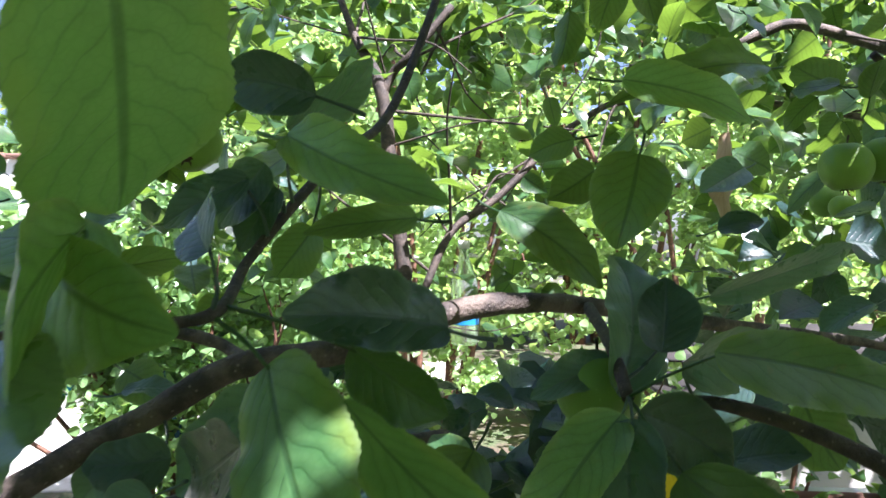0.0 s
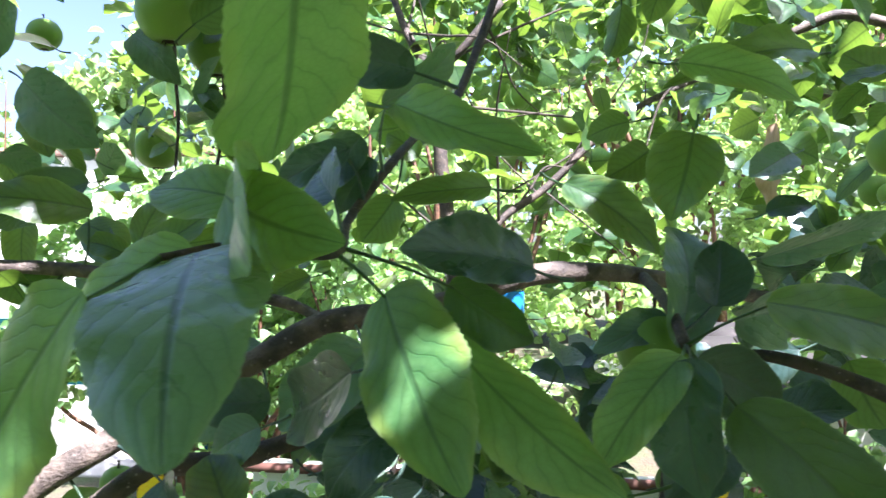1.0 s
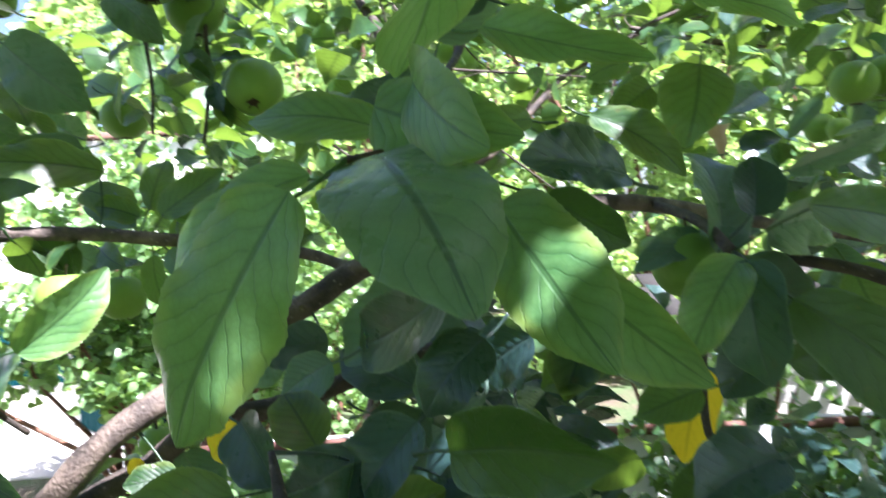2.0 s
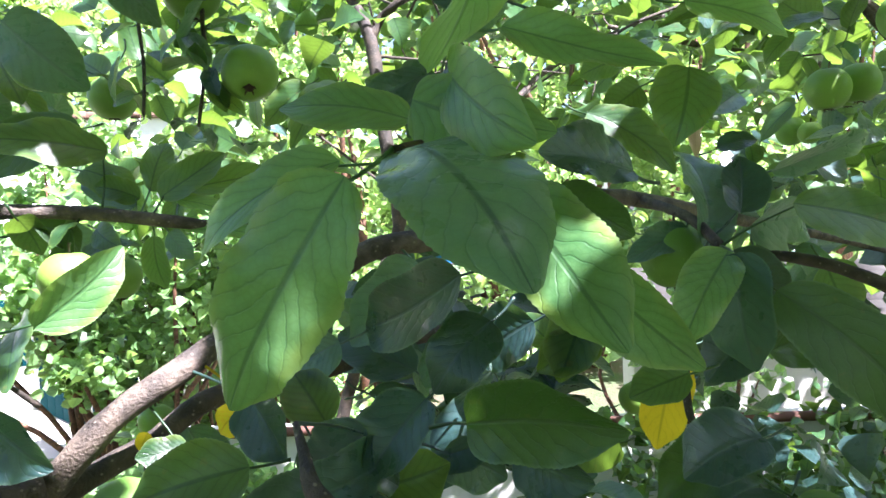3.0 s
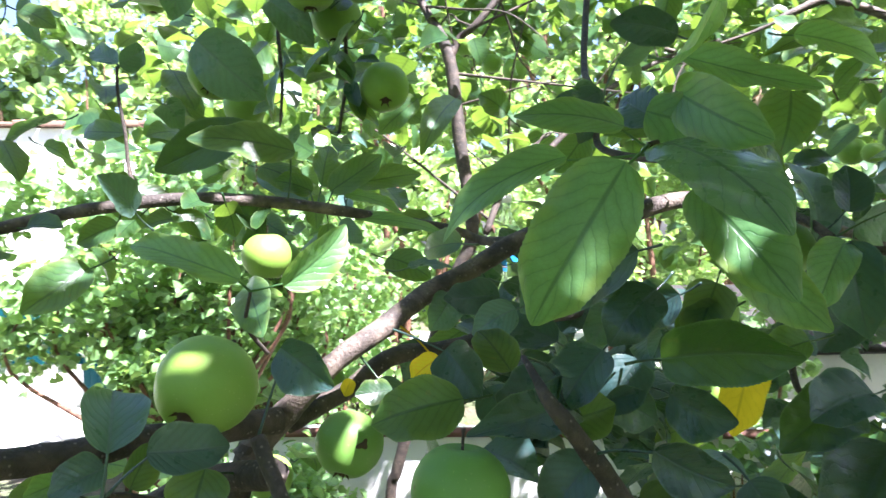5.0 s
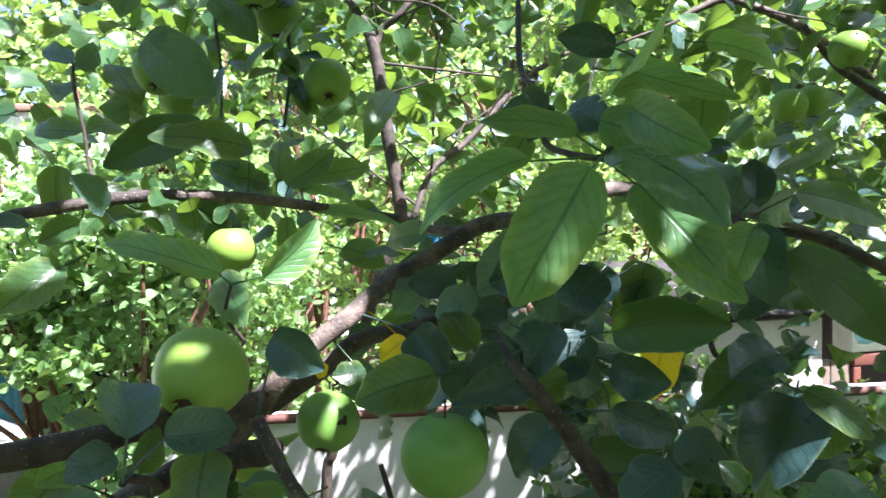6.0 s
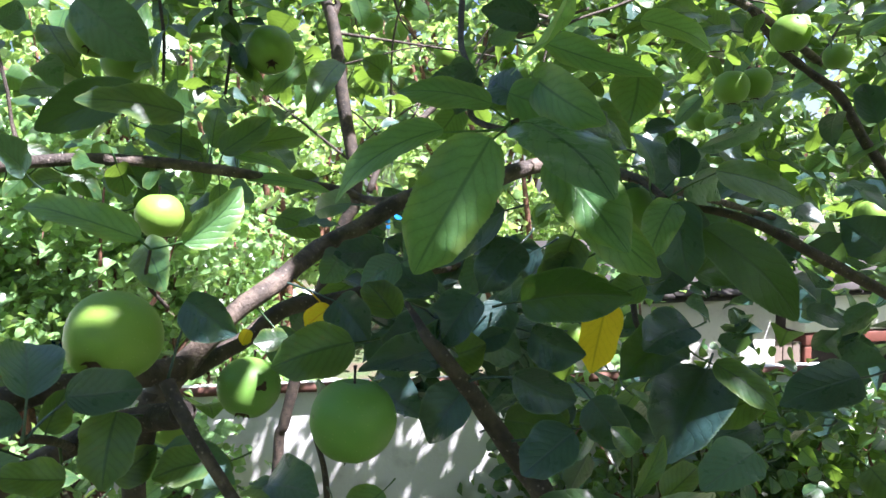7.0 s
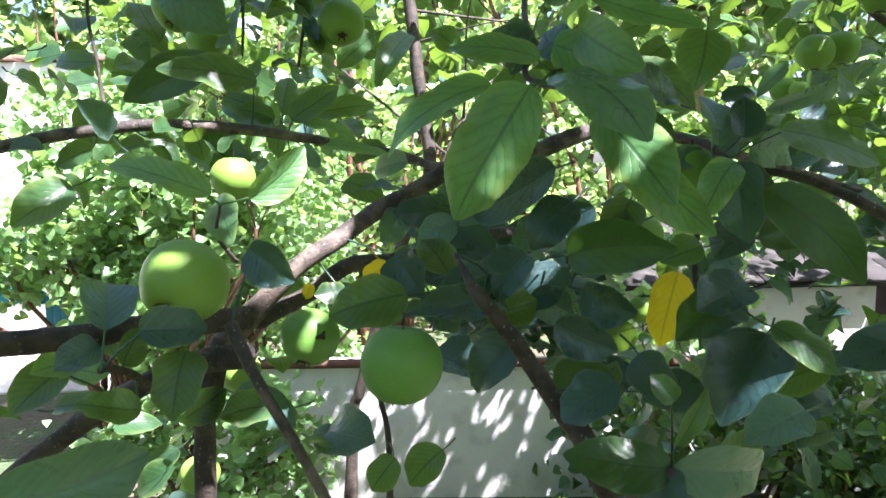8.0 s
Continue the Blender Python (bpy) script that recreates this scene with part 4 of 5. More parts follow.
leaf(right_spur, (0.126, 0.396, 1.542), (0.180, 0.400, 1.509), 0.042, (0.17, -0.97, 0.16), "grey", (0.116, 0.392, 1.559))
leaf(main_limb, (-0.057, 0.385, 1.502), (-0.080, 0.364, 1.475), 0.031, (0.08, -0.82, 0.57), "under")
leaf(main_limb, (-0.074, 0.424, 1.543), (-0.126, 0.401, 1.497), 0.048, (0.06, -0.92, 0.38), "under", (-0.092, 0.469, 1.559))
leaf(right_spur, (0.038, 0.411, 1.518), (0.010, 0.390, 1.468), 0.039, (-0.20, -0.85, 0.48), "up")
leaf(middle_limb, (0.146, 0.398, 1.489), (0.105, 0.376, 1.465), 0.037, (-0.03, -0.69, 0.72), "grey")
leaf(middle_limb, (0.257, 0.484, 1.531), (0.284, 0.487, 1.483), 0.041, (-0.06, -1.00, -0.08), "up")
leaf(main_limb, (-0.180, 0.458, 1.506), (-0.199, 0.437, 1.479), 0.029, (0.24, -0.84, 0.48), "under", (-0.186, 0.460, 1.516))
leaf(right_spur, (0.120, 0.435, 1.565), (0.072, 0.433, 1.543), 0.023, (-0.17, -0.86, 0.47), "under", (0.120, 0.435, 1.573))
leaf(near_spur, (-0.061, 0.464, 1.645), (-0.085, 0.462, 1.614), 0.030, (-0.14, -0.98, 0.14), "up", (-0.053, 0.443, 1.676))
leaf(near_spur, (0.006, 0.428, 1.649), (-0.055, 0.404, 1.642), 0.020, (0.30, -0.88, 0.36), "up")
leaf(near_spur, (-0.071, 0.382, 1.675), (-0.097, 0.381, 1.642), 0.026, (-0.13, -0.98, 0.14), "under", (-0.064, 0.395, 1.648))
leaf(near_spur, (-0.074, 0.362, 1.665), (-0.118, 0.360, 1.643), 0.021, (-0.05, -0.98, 0.21), "grey", (-0.069, 0.379, 1.637))
leaf(near_spur, (-0.064, 0.383, 1.662), (-0.084, 0.382, 1.629), 0.020, (-0.18, -0.97, 0.13), "grey", (-0.064, 0.395, 1.648))
leaf(side_limb, (-0.283, 0.577, 1.603), (-0.221, 0.570, 1.584), 0.016, (0.05, -0.80, 0.60), "young", (-0.276, 0.553, 1.583))
leaf(side_limb, (-0.270, 0.554, 1.576), (-0.179, 0.545, 1.561), 0.014, (-0.01, -0.80, 0.60), "young", (-0.265, 0.556, 1.581))
leaf(side_limb, (-0.297, 0.578, 1.605), (-0.244, 0.594, 1.645), 0.033, (-0.03, -0.92, 0.40), "up", (-0.298, 0.548, 1.586))
leaf(side_limb, (-0.315, 0.580, 1.605), (-0.356, 0.585, 1.617), 0.023, (-0.01, -0.94, 0.33), "up", (-0.313, 0.547, 1.588))
leaf(side_limb, (-0.306, 0.579, 1.611), (-0.300, 0.620, 1.660), 0.026, (0.52, -0.69, 0.50), "up", (-0.306, 0.548, 1.587))
leaf(side_limb, (-0.287, 0.597, 1.612), (-0.200, 0.629, 1.630), 0.027, (0.24, -0.88, 0.41), "up", (-0.276, 0.553, 1.583))
leaf(side_limb, (-0.321, 0.580, 1.596), (-0.384, 0.648, 1.638), 0.030, (-0.25, -0.66, 0.70), "under", (-0.321, 0.547, 1.589))
leaf(left_twig, (-0.486, 0.521, 1.720), (-0.469, 0.539, 1.741), 0.023, (0.81, -0.57, -0.15), "under", (-0.489, 0.521, 1.719))
leaf(left_twig, (-0.488, 0.521, 1.723), (-0.520, 0.545, 1.744), 0.020, (-0.22, -0.79, 0.57), "under", (-0.489, 0.521, 1.719))
leaf(left_twig, (-0.489, 0.539, 1.660), (-0.554, 0.586, 1.669), 0.020, (-0.54, -0.80, 0.28), "up", (-0.482, 0.518, 1.662))
leaf(low_spur, (-0.377, 0.278, 1.372), (-0.417, 0.264, 1.384), 0.025, (0.40, -0.68, 0.61), "up", (-0.381, 0.282, 1.396))
leaf(left_limb, (-0.398, 0.265, 1.422), (-0.423, 0.247, 1.413), 0.024, (0.32, -0.73, 0.60), "under", (-0.411, 0.284, 1.428))
leaf(low_spur, (-0.383, 0.262, 1.410), (-0.375, 0.283, 1.432), 0.021, (0.71, -0.62, 0.34), "up", (-0.379, 0.258, 1.406))
leaf(trunk, (-0.366, 0.355, 1.339), (-0.336, 0.374, 1.357), 0.029, (0.52, -0.85, 0.07), "up", (-0.352, 0.374, 1.342))
leaf(trunk, (-0.297, 0.369, 1.342), (-0.337, 0.352, 1.339), 0.031, (0.26, -0.73, 0.63), "up", (-0.350, 0.375, 1.350))
leaf(trunk, (-0.282, 0.406, 1.329), (-0.305, 0.388, 1.325), 0.022, (0.38, -0.61, 0.69), "up")
leaf(dark_twig, (-0.200, 0.935, 1.769), (-0.262, 0.940, 1.717), 0.042, (-0.19, -0.97, 0.14), "up")
leaf(near_spur, (-0.078, 0.815, 1.725), (-0.117, 0.816, 1.754), 0.037, (0.08, -0.98, 0.17), "up")
leaf(dark_twig, (-0.149, 0.817, 1.747), (-0.197, 0.717, 1.665), 0.036, (0.25, -0.68, 0.69), "up")
leaf(upper_limb, (0.553, 1.354, 1.861), (0.545, 1.356, 1.682), 0.042, (-0.72, -0.69, 0.02), "dead", wave=0.09, twist=0.8)
leaf(cut_limb, (-0.447, 0.318, 1.395), (-0.474, 0.288, 1.369), 0.035, (0.19, -0.74, 0.65), "up", (-0.415, 0.347, 1.359))
leaf(left_limb, (-0.439, 0.318, 1.400), (-0.447, 0.269, 1.405), 0.023, (0.76, -0.07, 0.64), "young", (-0.411, 0.284, 1.428))

def scatter(branch, lo, hi, count, seed, size=(0.045, 0.078), kinds=("up", "up", "up", "under")):
    """More leaves of one branch, each a piece, spread through a part of the crown."""
    r = random.Random(seed)
    for _ in range(count):
        b = Vector([r.uniform(p, q) for p, q in zip(lo, hi)])
        d = Vector((r.gauss(0, 1), r.gauss(0, 0.7), r.gauss(-0.45, 0.6))).normalized()
        n = Vector((r.gauss(0, 0.5), r.gauss(-0.45, 0.5), 0.8))
        ln = r.uniform(*size)
        away = [b + d * ln * 0.5 - Vector(o[:3]) for o in OPENINGS]
        if any(w.dot(SUN_FROM) > 0.02 and (w - SUN_FROM * w.dot(SUN_FROM)).length < o[3] + 0.03 for w, o in zip(away, OPENINGS)):
            continue
        # leave out leaves that would block a line of sight from the camera
        hides = False
        for p, q in SIGHT_LINES:
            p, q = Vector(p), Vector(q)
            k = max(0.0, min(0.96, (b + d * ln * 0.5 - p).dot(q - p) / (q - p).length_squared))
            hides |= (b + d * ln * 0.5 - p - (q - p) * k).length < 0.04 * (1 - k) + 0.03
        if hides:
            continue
        leaf(branch, b, b + d * ln, ln * r.uniform(0.5, 0.64), n, r.choice(kinds), rows=18, cols=4)


def sprigs(branch, points, count, seed, size=(0.03, 0.055), kinds=("up", "up", "deep", "grey")):
    """Small leaves set along a thin twig, each on its stalk."""
    r = random.Random(seed)
    for _ in range(count):
        i = r.randrange(1, len(points))
        at = Vector(points[i - 1][:3]).lerp(Vector(points[i][:3]), r.random())
        d = Vector((r.gauss(0, 1), r.gauss(0, 0.8), r.gauss(-0.5, 0.5))).normalized()
        b = at + d * 0.014
        ln = r.uniform(*size)
        n = Vector((r.gauss(0, 0.5), r.gauss(-0.6, 0.4), r.gauss(0.6, 0.3)))
        leaf(branch, b, b + d * ln, ln * r.uniform(0.45, 0.6), n, r.choice(kinds), at, rows=22, cols=4)


TWIG_ROWS = {"long": [(-0.402, 0.859, 1.939), (-0.398, 0.858, 1.844), (-0.393, 0.857, 1.780), (-0.396, 0.856, 1.720)],
             "dark": [(-0.285, 0.752, 1.925), (-0.294, 0.752, 1.817), (-0.293, 0.753, 1.766), (-0.304, 0.753, 1.690)],
             "side": [(-0.606, 0.466, 1.557), (-0.538, 0.498, 1.579), (-0.425, 0.514, 1.595), (-0.351, 0.545, 1.593), (-0.220, 0.567, 1.574)]}
sprigs(long_twig, TWIG_ROWS["long"], 9, 61)
sprigs(dark_twig, TWIG_ROWS["dark"], 16, 62)
sprigs(side_limb, TWIG_ROWS["side"], 12, 63, (0.03, 0.05), ("up", "up", "under", "deep"))

scatter(middle_limb, (0.22, 0.50, 1.30), (0.85, 1.15, 1.75), 60, 1, kinds=("up", "grey", "under"))
scatter(right_limb, (0.45, 0.75, 1.45), (1.15, 1.5, 2.1), 76, 2)
scatter(upper_limb, (0.15, 0.6, 1.72), (0.8, 1.2, 2.0), 46, 3)
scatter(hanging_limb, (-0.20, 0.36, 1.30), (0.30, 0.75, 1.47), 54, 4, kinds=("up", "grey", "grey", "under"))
scatter(side_limb, (-0.75, 0.6, 1.58), (-0.15, 1.05, 2.0), 50, 6)
scatter(side_limb, (-0.62, 0.50, 1.50), (-0.2, 0.75, 1.66), 16, 7, (0.04, 0.06))
scatter(back_stem, (-0.5, 1.1, 1.65), (0.35, 1.7, 2.3), 56, 8)
scatter(low_limb, (-0.12, 0.48, 1.40), (0.35, 0.9, 1.58), 34, 9, kinds=("up", "grey", "grey", "under"))
scatter(bottom_spur, (-0.08, 0.25, 1.24), (0.25, 0.5, 1.40), 18, 11, (0.045, 0.07), ("up", "grey", "grey"))
scatter(left_limb, (-0.62, 0.35, 1.15), (-0.25, 0.75, 1.40), 22, 10)

scatter(side_limb, (-1.15, 0.6, 1.72), (-0.5, 1.1, 2.12), 34, 12)
scatter(left_limb, (-0.85, 0.5, 1.62), (-0.5, 0.8, 1.85), 10, 13)

# the rest of the crown, past counting


def spot_free(base, along, size):
    """Which leaves leave the small round openings free: root, middle and tip all clear of the way to the sun."""
    sun_dir = np.array(SUN_FROM)
    keep = np.ones(len(base), bool)
    for x, y, z, r in SPOTS:
        for k, w in ((0.08, 0.22), (0.3, 0.50), (0.55, 0.55), (0.8, 0.38), (1.0, 0.10)):
            away = base + along * (size * k)[:, None] - np.array((x, y, z))
            off = away - np.outer(away @ sun_dir, sun_dir)
            keep &= np.linalg.norm(off, axis=1) > r + w * size
    return keep


def crown(label, lo, hi, n, clumps, spread, size, seed, kind="up", rounded=False):
    rng = np.random.default_rng(seed)
    p = clumped(rng, n, lo, hi, clumps, spread, rounded)
    al, fa = leaf_axes(rng, n)
    sz = rng.uniform(*size, n)
    mid = p + al / np.linalg.norm(al, axis=1)[:, None] * sz[:, None] * 0.5
    keep = np.ones(n, bool)
    for x, y, z, r in OPENINGS:
        away = mid - np.array((x, y, z))
        off = away - np.outer(away @ np.array(SUN_FROM), np.array(SUN_FROM))
        keep &= np.linalg.norm(off, axis=1) > r + 0.38 * sz
    keep &= spot_free(p, al / np.linalg.norm(al, axis=1)[:, None], sz)
    # the same camera sight lines stay free of crown leaves
    for a, b in SIGHT_LINES:
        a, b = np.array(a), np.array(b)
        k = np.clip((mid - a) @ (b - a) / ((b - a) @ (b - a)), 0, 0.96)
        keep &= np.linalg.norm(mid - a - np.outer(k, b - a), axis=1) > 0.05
    return leaf_cloud("crown", tree, p[keep] + np.array(tree_inv.translation), al[keep], fa[keep], sz[keep], LEAF[kind], label)


crown("upper apple leaves that shade the limbs", (-0.75, -1.0, 2.12), (1.0, 0.65, 2.70), 5600, 240, (0.10, 0.10, 0.07), (0.06, 0.095), 21)
crown("overhanging apple leaves", (-0.2, 1.6, 2.15), (1.7, 2.5, 2.6), 1700, 600, (0.06, 0.06, 0.05), (0.042, 0.068), 22)
# leaves added high up only to dapple the shrub with shade
crown("apple leaves added overhead to shade the shrub", (-0.85, 2.3, 2.7), (0.5, 3.5, 3.2), 460, 48, (0.09, 0.09, 0.07), (0.06, 0.095), 33)
crown("sparse apple leaves behind the limbs", (-0.9, 1.3, 1.5), (1.6, 2.3, 2.4), 950, 90, (0.09, 0.09, 0.07), (0.055, 0.085), 23)
crown("apple leaves of the shaded right part of the crown", (0.55, 0.9, 1.25), (1.9, 1.9, 2.2), 480, 50, (0.10, 0.10, 0.08), (0.055, 0.085), 24)
# three leaf masses out of view, added to lower the light on the foreground
crown("unseen apple leaves added behind the path to block skylight", (-2.2, -2.6, 0.5), (1.8, -1.2, 1.9), 5200, 220, (0.14, 0.14, 0.12), (0.06, 0.10), 25, rounded=True)
crown("unseen apple leaves added beside the path to block skylight", (0.8, -0.9, 0.9), (1.6, 0.5, 1.9), 900, 60, (0.12, 0.12, 0.10), (0.06, 0.10), 26, rounded=True)
crown("unseen apple leaves added beyond the left limb to block skylight", (-2.3, -0.9, 0.7), (-1.3, 0.4, 1.9), 1300, 70, (0.12, 0.12, 0.10), (0.06, 0.10), 27, rounded=True)
crown("inner leaves of the crown, coloured dark for shade", (-0.10, 0.55, 1.22), (0.22, 1.1, 1.50), 210, 40, (0.05, 0.06, 0.05), (0.055, 0.08), 28, "grey")
crown("inner leaves of the crown with shade in their colour", (0.20, 0.55, 1.42), (0.75, 1.2, 1.62), 80, 26, (0.06, 0.07, 0.05), (0.055, 0.08), 29, "grey")


def shade_leaves(label, seed, per=34):
    """Close-set unseen leaves, added towards the sun from the places to keep in shade."""
    rng = np.random.default_rng(seed)
    sun_dir = np.array(SUN_FROM)
    e1 = np.cross(sun_dir, (0.0, 0.0, 1.0))
    e1 /= np.linalg.norm(e1)
    e2 = np.cross(sun_dir, e1)
    rows = []
    for x, y, z, r in SHADED:
        n = int(per * (r / 0.05) ** 2) + 3
        a, q = rng.uniform(0, 6.283, n), r * np.sqrt(rng.random(n))
        lift = (rng.uniform(2.25, 2.75, n) - z) / sun_dir[2]
        rows.append(np.array((x, y, z)) + lift[:, None] * sun_dir + (q * np.cos(a))[:, None] * e1 + (q * np.sin(a))[:, None] * e2)
    mid = np.concatenate(rows)
    n = len(mid)
    fa = sun_dir + rng.normal(0, 0.45, (n, 3))
    al = rng.normal(0, 1, (n, 3))
    al = al - fa * (np.sum(al * fa, axis=1) / np.sum(fa * fa, axis=1))[:, None]
    al /= np.linalg.norm(al, axis=1)[:, None]
    sz = rng.uniform(0.06, 0.09, n)
    keep = np.ones(n, bool)
    for x, y, z, r in OPENINGS:
        away = mid - np.array((x, y, z))
        off = away - np.outer(away @ sun_dir, sun_dir)
        keep &= np.linalg.norm(off, axis=1) > r + 0.48 * sz
    keep &= spot_free(mid - al * sz[:, None] * 0.5, al, sz)
    base = (mid - al * sz[:, None] * 0.5)[keep] + np.array(tree_inv.translation)
    return leaf_cloud("crown", tree, base, al[keep], fa[keep], sz[keep], LEAF["up"], label)


shade_leaves("unseen leaves added above the fruit to keep it shaded", 51)
# leaves added high up to keep the sun off the shed
crown("apple leaves added overhead to shade the shed", (1.75, 0.8, 2.45), (3.2, 2.6, 3.1), 2150, 140, (0.11, 0.11, 0.08), (0.06, 0.095), 30)
crown("apple leaves of the lower right crown, coloured dark for shade", (0.45, 0.85, 1.08), (1.05, 1.5, 1.42), 130, 26, (0.08, 0.08, 0.06), (0.055, 0.085), 31, "grey")
# added above the view to darken the right part of the crown
crown("unseen leaves added above the right crown to shade it", (0.75, 0.05, 2.3), (2.3, 1.3, 2.8), 430, 40, (0.10, 0.10, 0.07), (0.06, 0.095), 32)


# ---- shrubs and trees round the yard ----
def shrub(label, x, y, w, d, h, n, seed, kind="shrub", size=(0.04, 0.065), low=0.1, name="shrub", category="shrub", stems=9, spread=0.11, clumps=90):
    """A leafy shrub: bare stems and a crown of small leaves in clumps."""
    rng = np.random.default_rng(seed)
    ob = thing(name, label, category, at=(x, y, 0))
    for i in range(stems):
        bm = bmesh.new()
        fx, fy = rng.uniform(-0.42, 0.42, 2)
        tx, ty, tz = fx * w * 1.1, fy * d * 1.1, h * rng.uniform(0.6, 0.95)
        r = 0.010 + 0.006 * h
        tube(bm, [(fx * w * 0.35, fy * d * 0.35, -0.03, r), (fx * w * 0.6 + rng.normal(0, 0.06), fy * d * 0.6, tz * 0.4, r * 0.7), (tx + rng.normal(0, 0.08), ty, tz * 0.75, r * 0.45), (tx, ty, tz, r * 0.15)], 6, 4)
        part("stem", bm, RED_STEM, ob)
    p = clumped(rng, n, (-w / 2, -d / 2, low), (w / 2, d / 2, h), clumps, (spread, spread, spread * 0.75), False)
    p[:, 2] = np.abs(p[:, 2] - 0.02) + 0.02
    al, fa = leaf_axes(rng, n, 0.35, 1.0)
    leaf_cloud("foliage", ob, p, al, fa, rng.uniform(*size, n), LEAF[kind])
    return ob


shrub("sunlit green shrub with small leaves and reddish stems", -1.42, 3.75, 1.5, 1.0, 1.85, 7200, 31, clumps=100, spread=0.08, stems=20, size=(0.038, 0.075), low=0.9)
shrub("low leafy shoots under the sunlit shrub", -1.22, 3.8, 0.85, 0.7, 1.0, 900, 57, clumps=26, spread=0.08, stems=8, size=(0.038, 0.07), low=0.15)
shrub("upright leafy shoots beside the house wall", -1.88, 4.3, 0.6, 0.5, 2.2, 1300, 44, low=1.15, clumps=34, spread=0.08, stems=8)
shrub("shaded green shrub behind the sunlit one", -1.0, 4.6, 1.2, 0.9, 1.65, 2800, 43, clumps=52, spread=0.10, stems=12)
shrub("dense low shrub beside the white wall", -0.9, 4.4, 1.5, 1.2, 1.5, 2600, 32, clumps=40, spread=0.10)
shrub("low leafy plants at the end of the white wall", -0.92, 2.72, 0.75, 0.45, 0.72, 1300, 41, clumps=30, spread=0.09)
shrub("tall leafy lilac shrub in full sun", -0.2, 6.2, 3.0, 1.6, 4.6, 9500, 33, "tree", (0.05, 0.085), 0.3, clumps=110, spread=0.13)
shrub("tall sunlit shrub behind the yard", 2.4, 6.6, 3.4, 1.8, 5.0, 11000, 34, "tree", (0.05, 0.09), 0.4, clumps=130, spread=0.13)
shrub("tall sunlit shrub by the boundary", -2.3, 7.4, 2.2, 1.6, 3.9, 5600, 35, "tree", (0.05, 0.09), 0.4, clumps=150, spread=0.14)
shrub("young climbing plant on the grey wall", 1.25, 3.0, 0.7, 0.25, 1.25, 420, 56, "shrub", (0.045, 0.075), 0.4, stems=6, clumps=60, spread=0.07)
# darker apple-leaf colour puts the shade into these low plants
shrub("low plants in shade at the wall's foot", 1.3, 2.5, 1.4, 0.7, 0.75, 900, 37, "up", (0.05, 0.08), 0.05, clumps=50)
shrub("shaded low plants before the shed", 1.75, 2.35, 0.9, 0.6, 0.7, 900, 42, "up", (0.05, 0.08), 0.05, clumps=45)
shrub("leafy weeds in the shade of the shed", 2.55, 2.5, 1.1, 0.6, 0.62, 900, 59, "up", (0.05, 0.08), 0.05, clumps=50)
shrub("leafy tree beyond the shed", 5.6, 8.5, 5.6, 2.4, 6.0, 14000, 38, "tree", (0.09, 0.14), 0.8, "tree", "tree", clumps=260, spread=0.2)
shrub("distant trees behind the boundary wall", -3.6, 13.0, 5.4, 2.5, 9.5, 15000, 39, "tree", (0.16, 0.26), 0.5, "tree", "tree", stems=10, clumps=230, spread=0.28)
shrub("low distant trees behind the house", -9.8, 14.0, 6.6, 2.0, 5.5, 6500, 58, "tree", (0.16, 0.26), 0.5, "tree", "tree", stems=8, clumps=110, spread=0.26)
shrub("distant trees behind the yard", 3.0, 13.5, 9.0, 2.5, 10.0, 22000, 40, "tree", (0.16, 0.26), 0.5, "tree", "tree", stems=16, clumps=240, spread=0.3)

# out-of-view trees, added to hold back skylight and deepen the shade
shrub("unseen trees added behind the apple tree to block skylight", 0.0, -5.2, 11.0, 2.2, 3.4, 9000, 45, "tree", (0.13, 0.22), 0.3, "tree", "tree", stems=12, clumps=260, spread=0.24)
shrub("unseen trees added on the left to block skylight", -6.2, -1.0, 2.2, 8.0, 3.6, 8000, 46, "tree", (0.13, 0.22), 0.3, "tree", "tree", stems=9, clumps=180, spread=0.24)
shrub("unseen trees added on the right to block skylight", 6.4, -0.5, 2.2, 7.5, 3.6, 8000, 47, "tree", (0.13, 0.22), 0.3, "tree", "tree", stems=9, clumps=180, spread=0.24)

# ---- low whitewashed wall with an iron rail ----
bm = bmesh.new()
box(bm, (-1.35, 3.02, -0.1), (2.4, 3.16, 0.66), 0.012)
wall = mesh_object("wall_low", bm, WHITEWASH)
wall.matrix_world = pose(0, 0, 0, 0, 0, -5.5)
tagged(wall, "low whitewashed garden wall flecked with sunlight", "wall", kind="structure")
bm = bmesh.new()
tube(bm, [(-1.37, 2.99, 0.665, 0.022), (0, 2.99, 0.672, 0.022), (2.4, 2.99, 0.665, 0.022)], 10, 8, 0.05)
rail = mesh_object("iron_rail", bm, RUST)
rail.matrix_world = pose(0, 0, 0, 0, 0, -5.5)
tagged(rail, "rusty red-brown pipe lying along the wall's top", "rail")

# yard paving behind the wall
bm = bmesh.new()
box(bm, (-0.6, 3.3, -0.2), (9, 11.0, 0.04), 0.01)
pave = mesh_object("pavement", bm, CONCRETE)
tagged(pave, "sunlit pale concrete of the yard", "pavement", kind="structure")

bm = bmesh.new()
box(bm, (-8.0, 4.95, -0.2), (-1.9, 6.34, 0.03), 0.01)
path = mesh_object("pavement", bm, CONCRETE)
tagged(path, "sunlit pale concrete along the house wall", "pavement", kind="structure")

# ---- shed ----
shed = thing("shed", "low plastered shed with a dark roof and red-brown door", "shed", at=(1.15, 3.45, 0))
bm = bmesh.new()
box(bm, (0, 0, -0.05), (1.46, 0.18, 0.92), 0.012)
part("wall", bm, GREY_PLASTER, shed, "grey plastered wall")
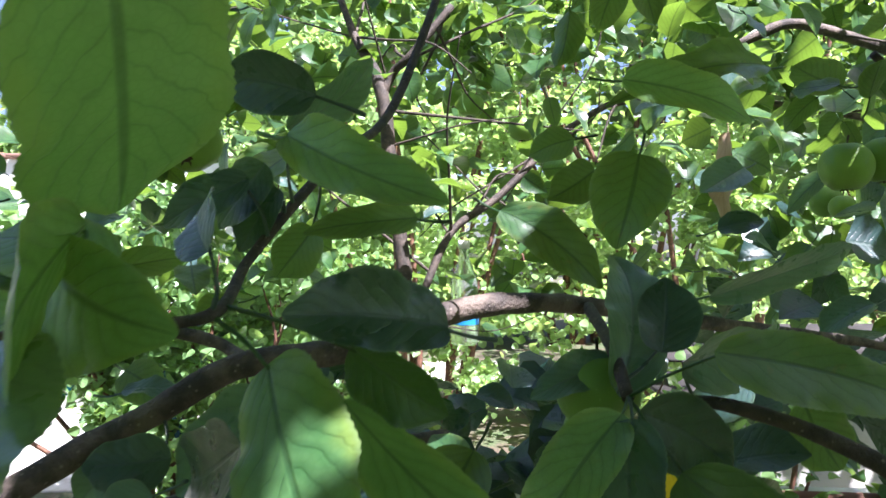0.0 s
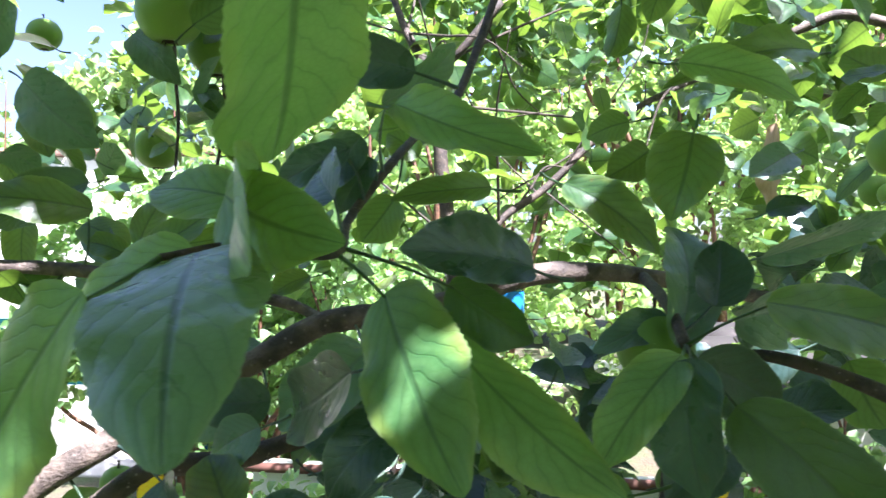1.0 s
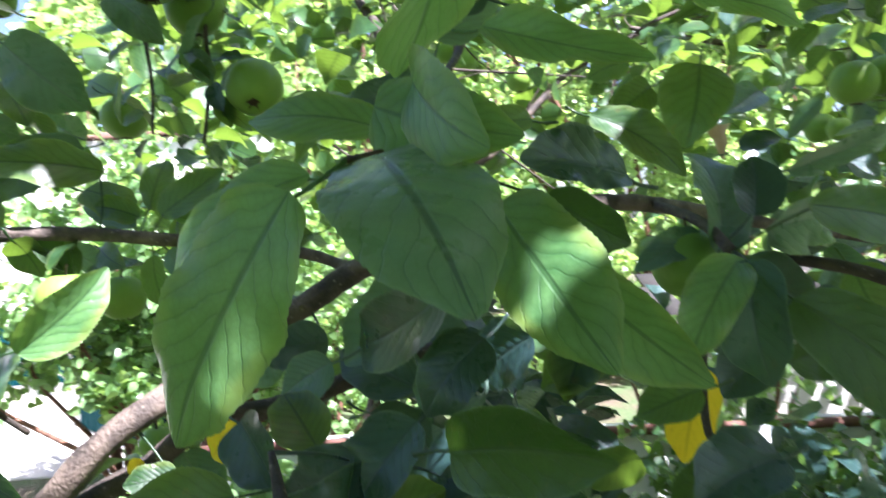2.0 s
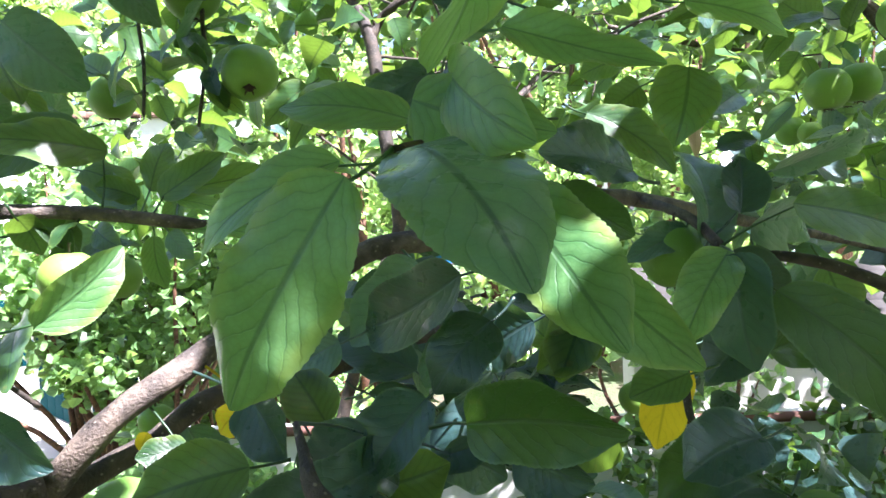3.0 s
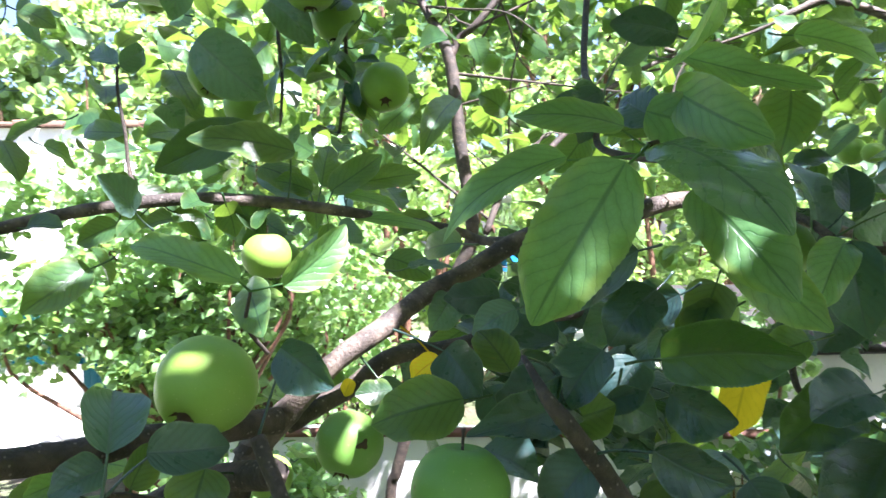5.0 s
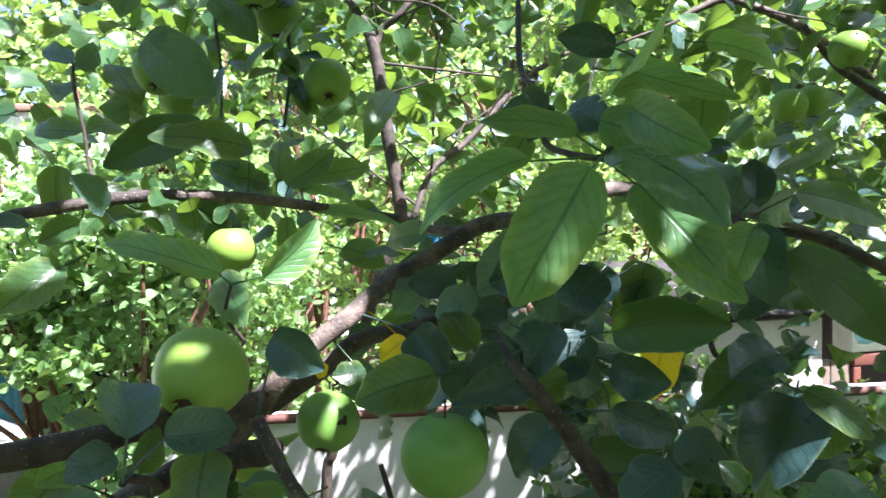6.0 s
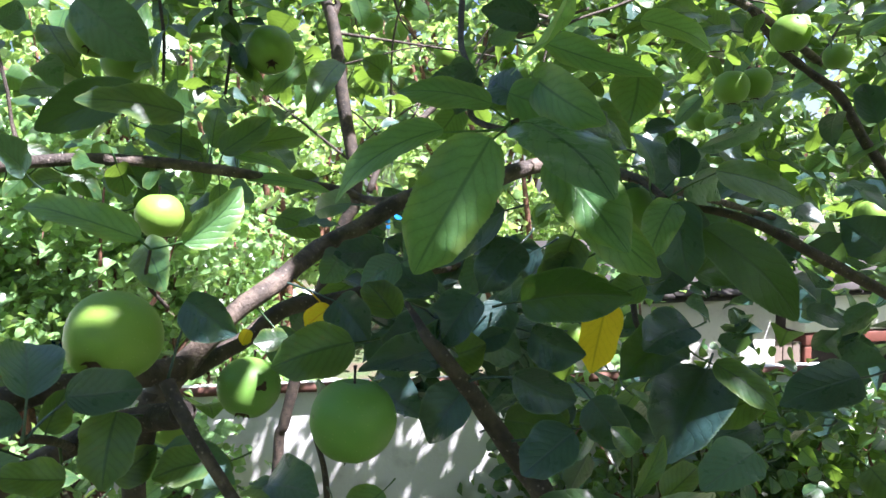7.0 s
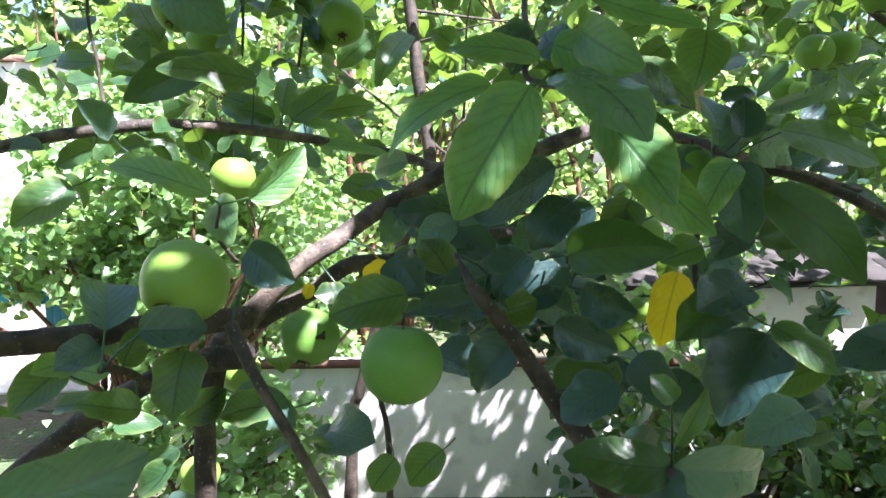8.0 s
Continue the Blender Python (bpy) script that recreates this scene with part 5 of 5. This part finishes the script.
for k in range(3):
    bm = bmesh.new()
    box(bm, (1.465 + k * 0.066, 0.02, -0.05), (1.525 + k * 0.066, 0.05 + 0.008 * (k % 2), 0.66 - 0.012 * k), 0.005)
    part("board", bm, OLD_WOOD, shed, "weathered grey-brown upright board")
bm = bmesh.new()
box(bm, (1.665, 0.0, -0.05), (1.715, 0.07, 0.61), 0.008)
part("door_post", bm, REDBOARD, shed, "red-brown door post")
bm = bmesh.new()
box(bm, (1.665, -0.004, 0.615), (3.0, 0.10, 0.685), 0.008)
part("lintel", bm, REDBOARD, shed, "red-brown board over the opening")
# dark panel added in place of the opening's shaded inside
bm = bmesh.new()
box(bm, (1.67, 0.60, 0.0), (3.0, 0.66, 0.92), 0.008)
part("shade_panel", bm, FELT, shed, "dark panel that stands for the shade inside the opening")
bm = bmesh.new()
box(bm, (3.01, 0, -0.05), (4.2, 0.18, 0.92), 0.012)
part("side_wall", bm, HOUSE_WHITE, shed, "white side wall in leaf shade")
bm = bmesh.new()
box(bm, (1.665, 0.012, 0.69), (3.0, 0.18, 0.92), 0.012)
part("upper_wall", bm, HOUSE_WHITE, shed, "sunlit white strip of wall under the roof")
rr = random.Random(4)
roof = part("roof", box(bmesh.new(), (-0.05, -0.06, 0.925), (4.2, 0.8, 0.95)), FELT, shed, "dark uneven tiled roof")
for j in range(4):
    for i in range(16):
        y0, z0 = -0.12 + j * 0.2, 0.955 + j * 0.06
        x0 = -0.05 + i * 0.26 + (0.13 if j % 2 else 0)
        c = [(x0, y0, z0 + 0.012 + rr.uniform(0, 0.014)), (x0 + 0.25, y0, z0 + 0.012 + rr.uniform(0, 0.02)), (x0 + 0.25, y0 + 0.24, z0 + 0.10), (x0, y0 + 0.24, z0 + 0.10)]
        bm = bmesh.new()
        top = [bm.verts.new(q) for q in c]
        bot = [bm.verts.new((q[0], q[1], q[2] - 0.016)) for q in c]
        bm.faces.new(top)
        bm.faces.new(bot[::-1])
        for k in range(4):
            bm.faces.new((top[k], bot[k], bot[(k + 1) % 4], top[(k + 1) % 4]))
        part("tile", bm, FELT, roof)

# ---- white house wall with a teal strip ----
house = thing("house", "sunlit white house wall with clay coping and a teal strip", "house", at=(-3.4, 6.4, 0))
bm = bmesh.new()
box(bm, (-4.0, 0, -0.05), (1.6, 0.25, 2.55), 0.02)
part("wall", bm, HOUSE_WHITE, house, "sunlit white plaster")
for i in range(26):
    bm = bmesh.new()
    box(bm, (-4.05 + i * 0.22, -0.07, 2.555 + 0.006 * (i % 3)), (-4.05 + i * 0.22 + 0.205, 0.32, 2.59 + 0.006 * (i * 7 % 4)), 0.008)
    part("coping_tile", bm, TILE, house, "reddish clay coping tile")
bm = bmesh.new()
box(bm, (-4.0, -0.05, 0.42), (1.35, -0.004, 1.03), 0.008)
part("strip", bm, SHADE_TEAL, house, "teal painted boarding")
bm = bmesh.new()
tube(bm, [(0.0, 0, 1.9, 0.006), (0.004, 0, 1.2, 0.008), (-0.004, 0, 0.5, 0.006), (0.0, 0, -0.02, 0.006)], 6, 12, 0.5)
cord = mesh_object("cord", bm, ROPE)
cord.location = (-2.05, 3.05, 0)
tagged(cord, "pale twisted garden cord stretched up from the soil", "cord")

# low teal boarding from the house to the shrub, added to fit the view of the house's teal base
fence = thing("fence", "low teal boarding added to stand for the house's teal base", "fence", at=(-3.12, 6.30, 0))
fence.matrix_world = pose(-3.12, 6.30, 0, 0, 0, -47)
fence_rng = random.Random(8)
for i in range(11):
    bm = bmesh.new()
    box(bm, (i * 0.172, 0, 0.035), (i * 0.172 + 0.166, 0.022, 0.90 + fence_rng.uniform(-0.012, 0.012)), 0.004)
    part("board", bm, SHADE_TEAL, fence)
for z in (0.22, 0.70):
    bm = bmesh.new()
    box(bm, (0, 0.025, z), (1.88, 0.065, z + 0.06), 0.004)
    part("rail", bm, SHADE_TEAL, fence)
for x in (0.03, 1.79):
    bm = bmesh.new()
    box(bm, (x, 0.068, -0.05), (x + 0.07, 0.138, 0.86), 0.006)
    part("post", bm, SHADE_TEAL, fence)

# ---- bottle hung in the tree ----
bottle = thing("plastic_bottle", "clear plastic bottle with a blue label hung in the tree", "bottle", at=(0.066, 1.86, 1.40))
bm = bmesh.new()
prof = [(0.0, 0.0), (0.030, 0.002), (0.036, 0.012), (0.036, 0.10), (0.034, 0.12), (0.036, 0.14), (0.034, 0.17), (0.022, 0.205), (0.013, 0.225), (0.013, 0.25)]
rings = [[bm.verts.new((r * math.cos(a * math.pi / 8), r * math.sin(a * math.pi / 8), z)) for a in range(16)] for r, z in prof[1:]]
for p, q in zip(rings, rings[1:]):
    for k in range(16):
        bm.faces.new((p[k], p[(k + 1) % 16], q[(k + 1) % 16], q[k]))
bm.faces.new(rings[0][::-1])
part("body", bm, PLASTIC, bottle, "clear crinkled plastic")
bm = bmesh.new()
ra = [[bm.verts.new((0.0368 * math.cos(a * math.pi / 12), 0.0368 * math.sin(a * math.pi / 12), z)) for a in range(24)] for z in (0.055, 0.115)]
for k in range(24):
    bm.faces.new((ra[0][k], ra[0][(k + 1) % 24], ra[1][(k + 1) % 24], ra[1][k]))
part("label", bm, BLUE, bottle, "blue paper label")
bm = bmesh.new()
tube(bm, [(0, 0, 0.25, 0.015), (0, 0, 0.272, 0.015)], 14, 0)
part("cap", bm, HOUSE_WHITE, bottle, "white screw cap")
bm = bmesh.new()
tube(bm, [(0, 0, 0.27, 0.001), (0.01, 0, 0.36, 0.001), (0.0, 0, 0.46, 0.001)], 5, 4)
part("string", bm, ROPE, bottle, "thin string")
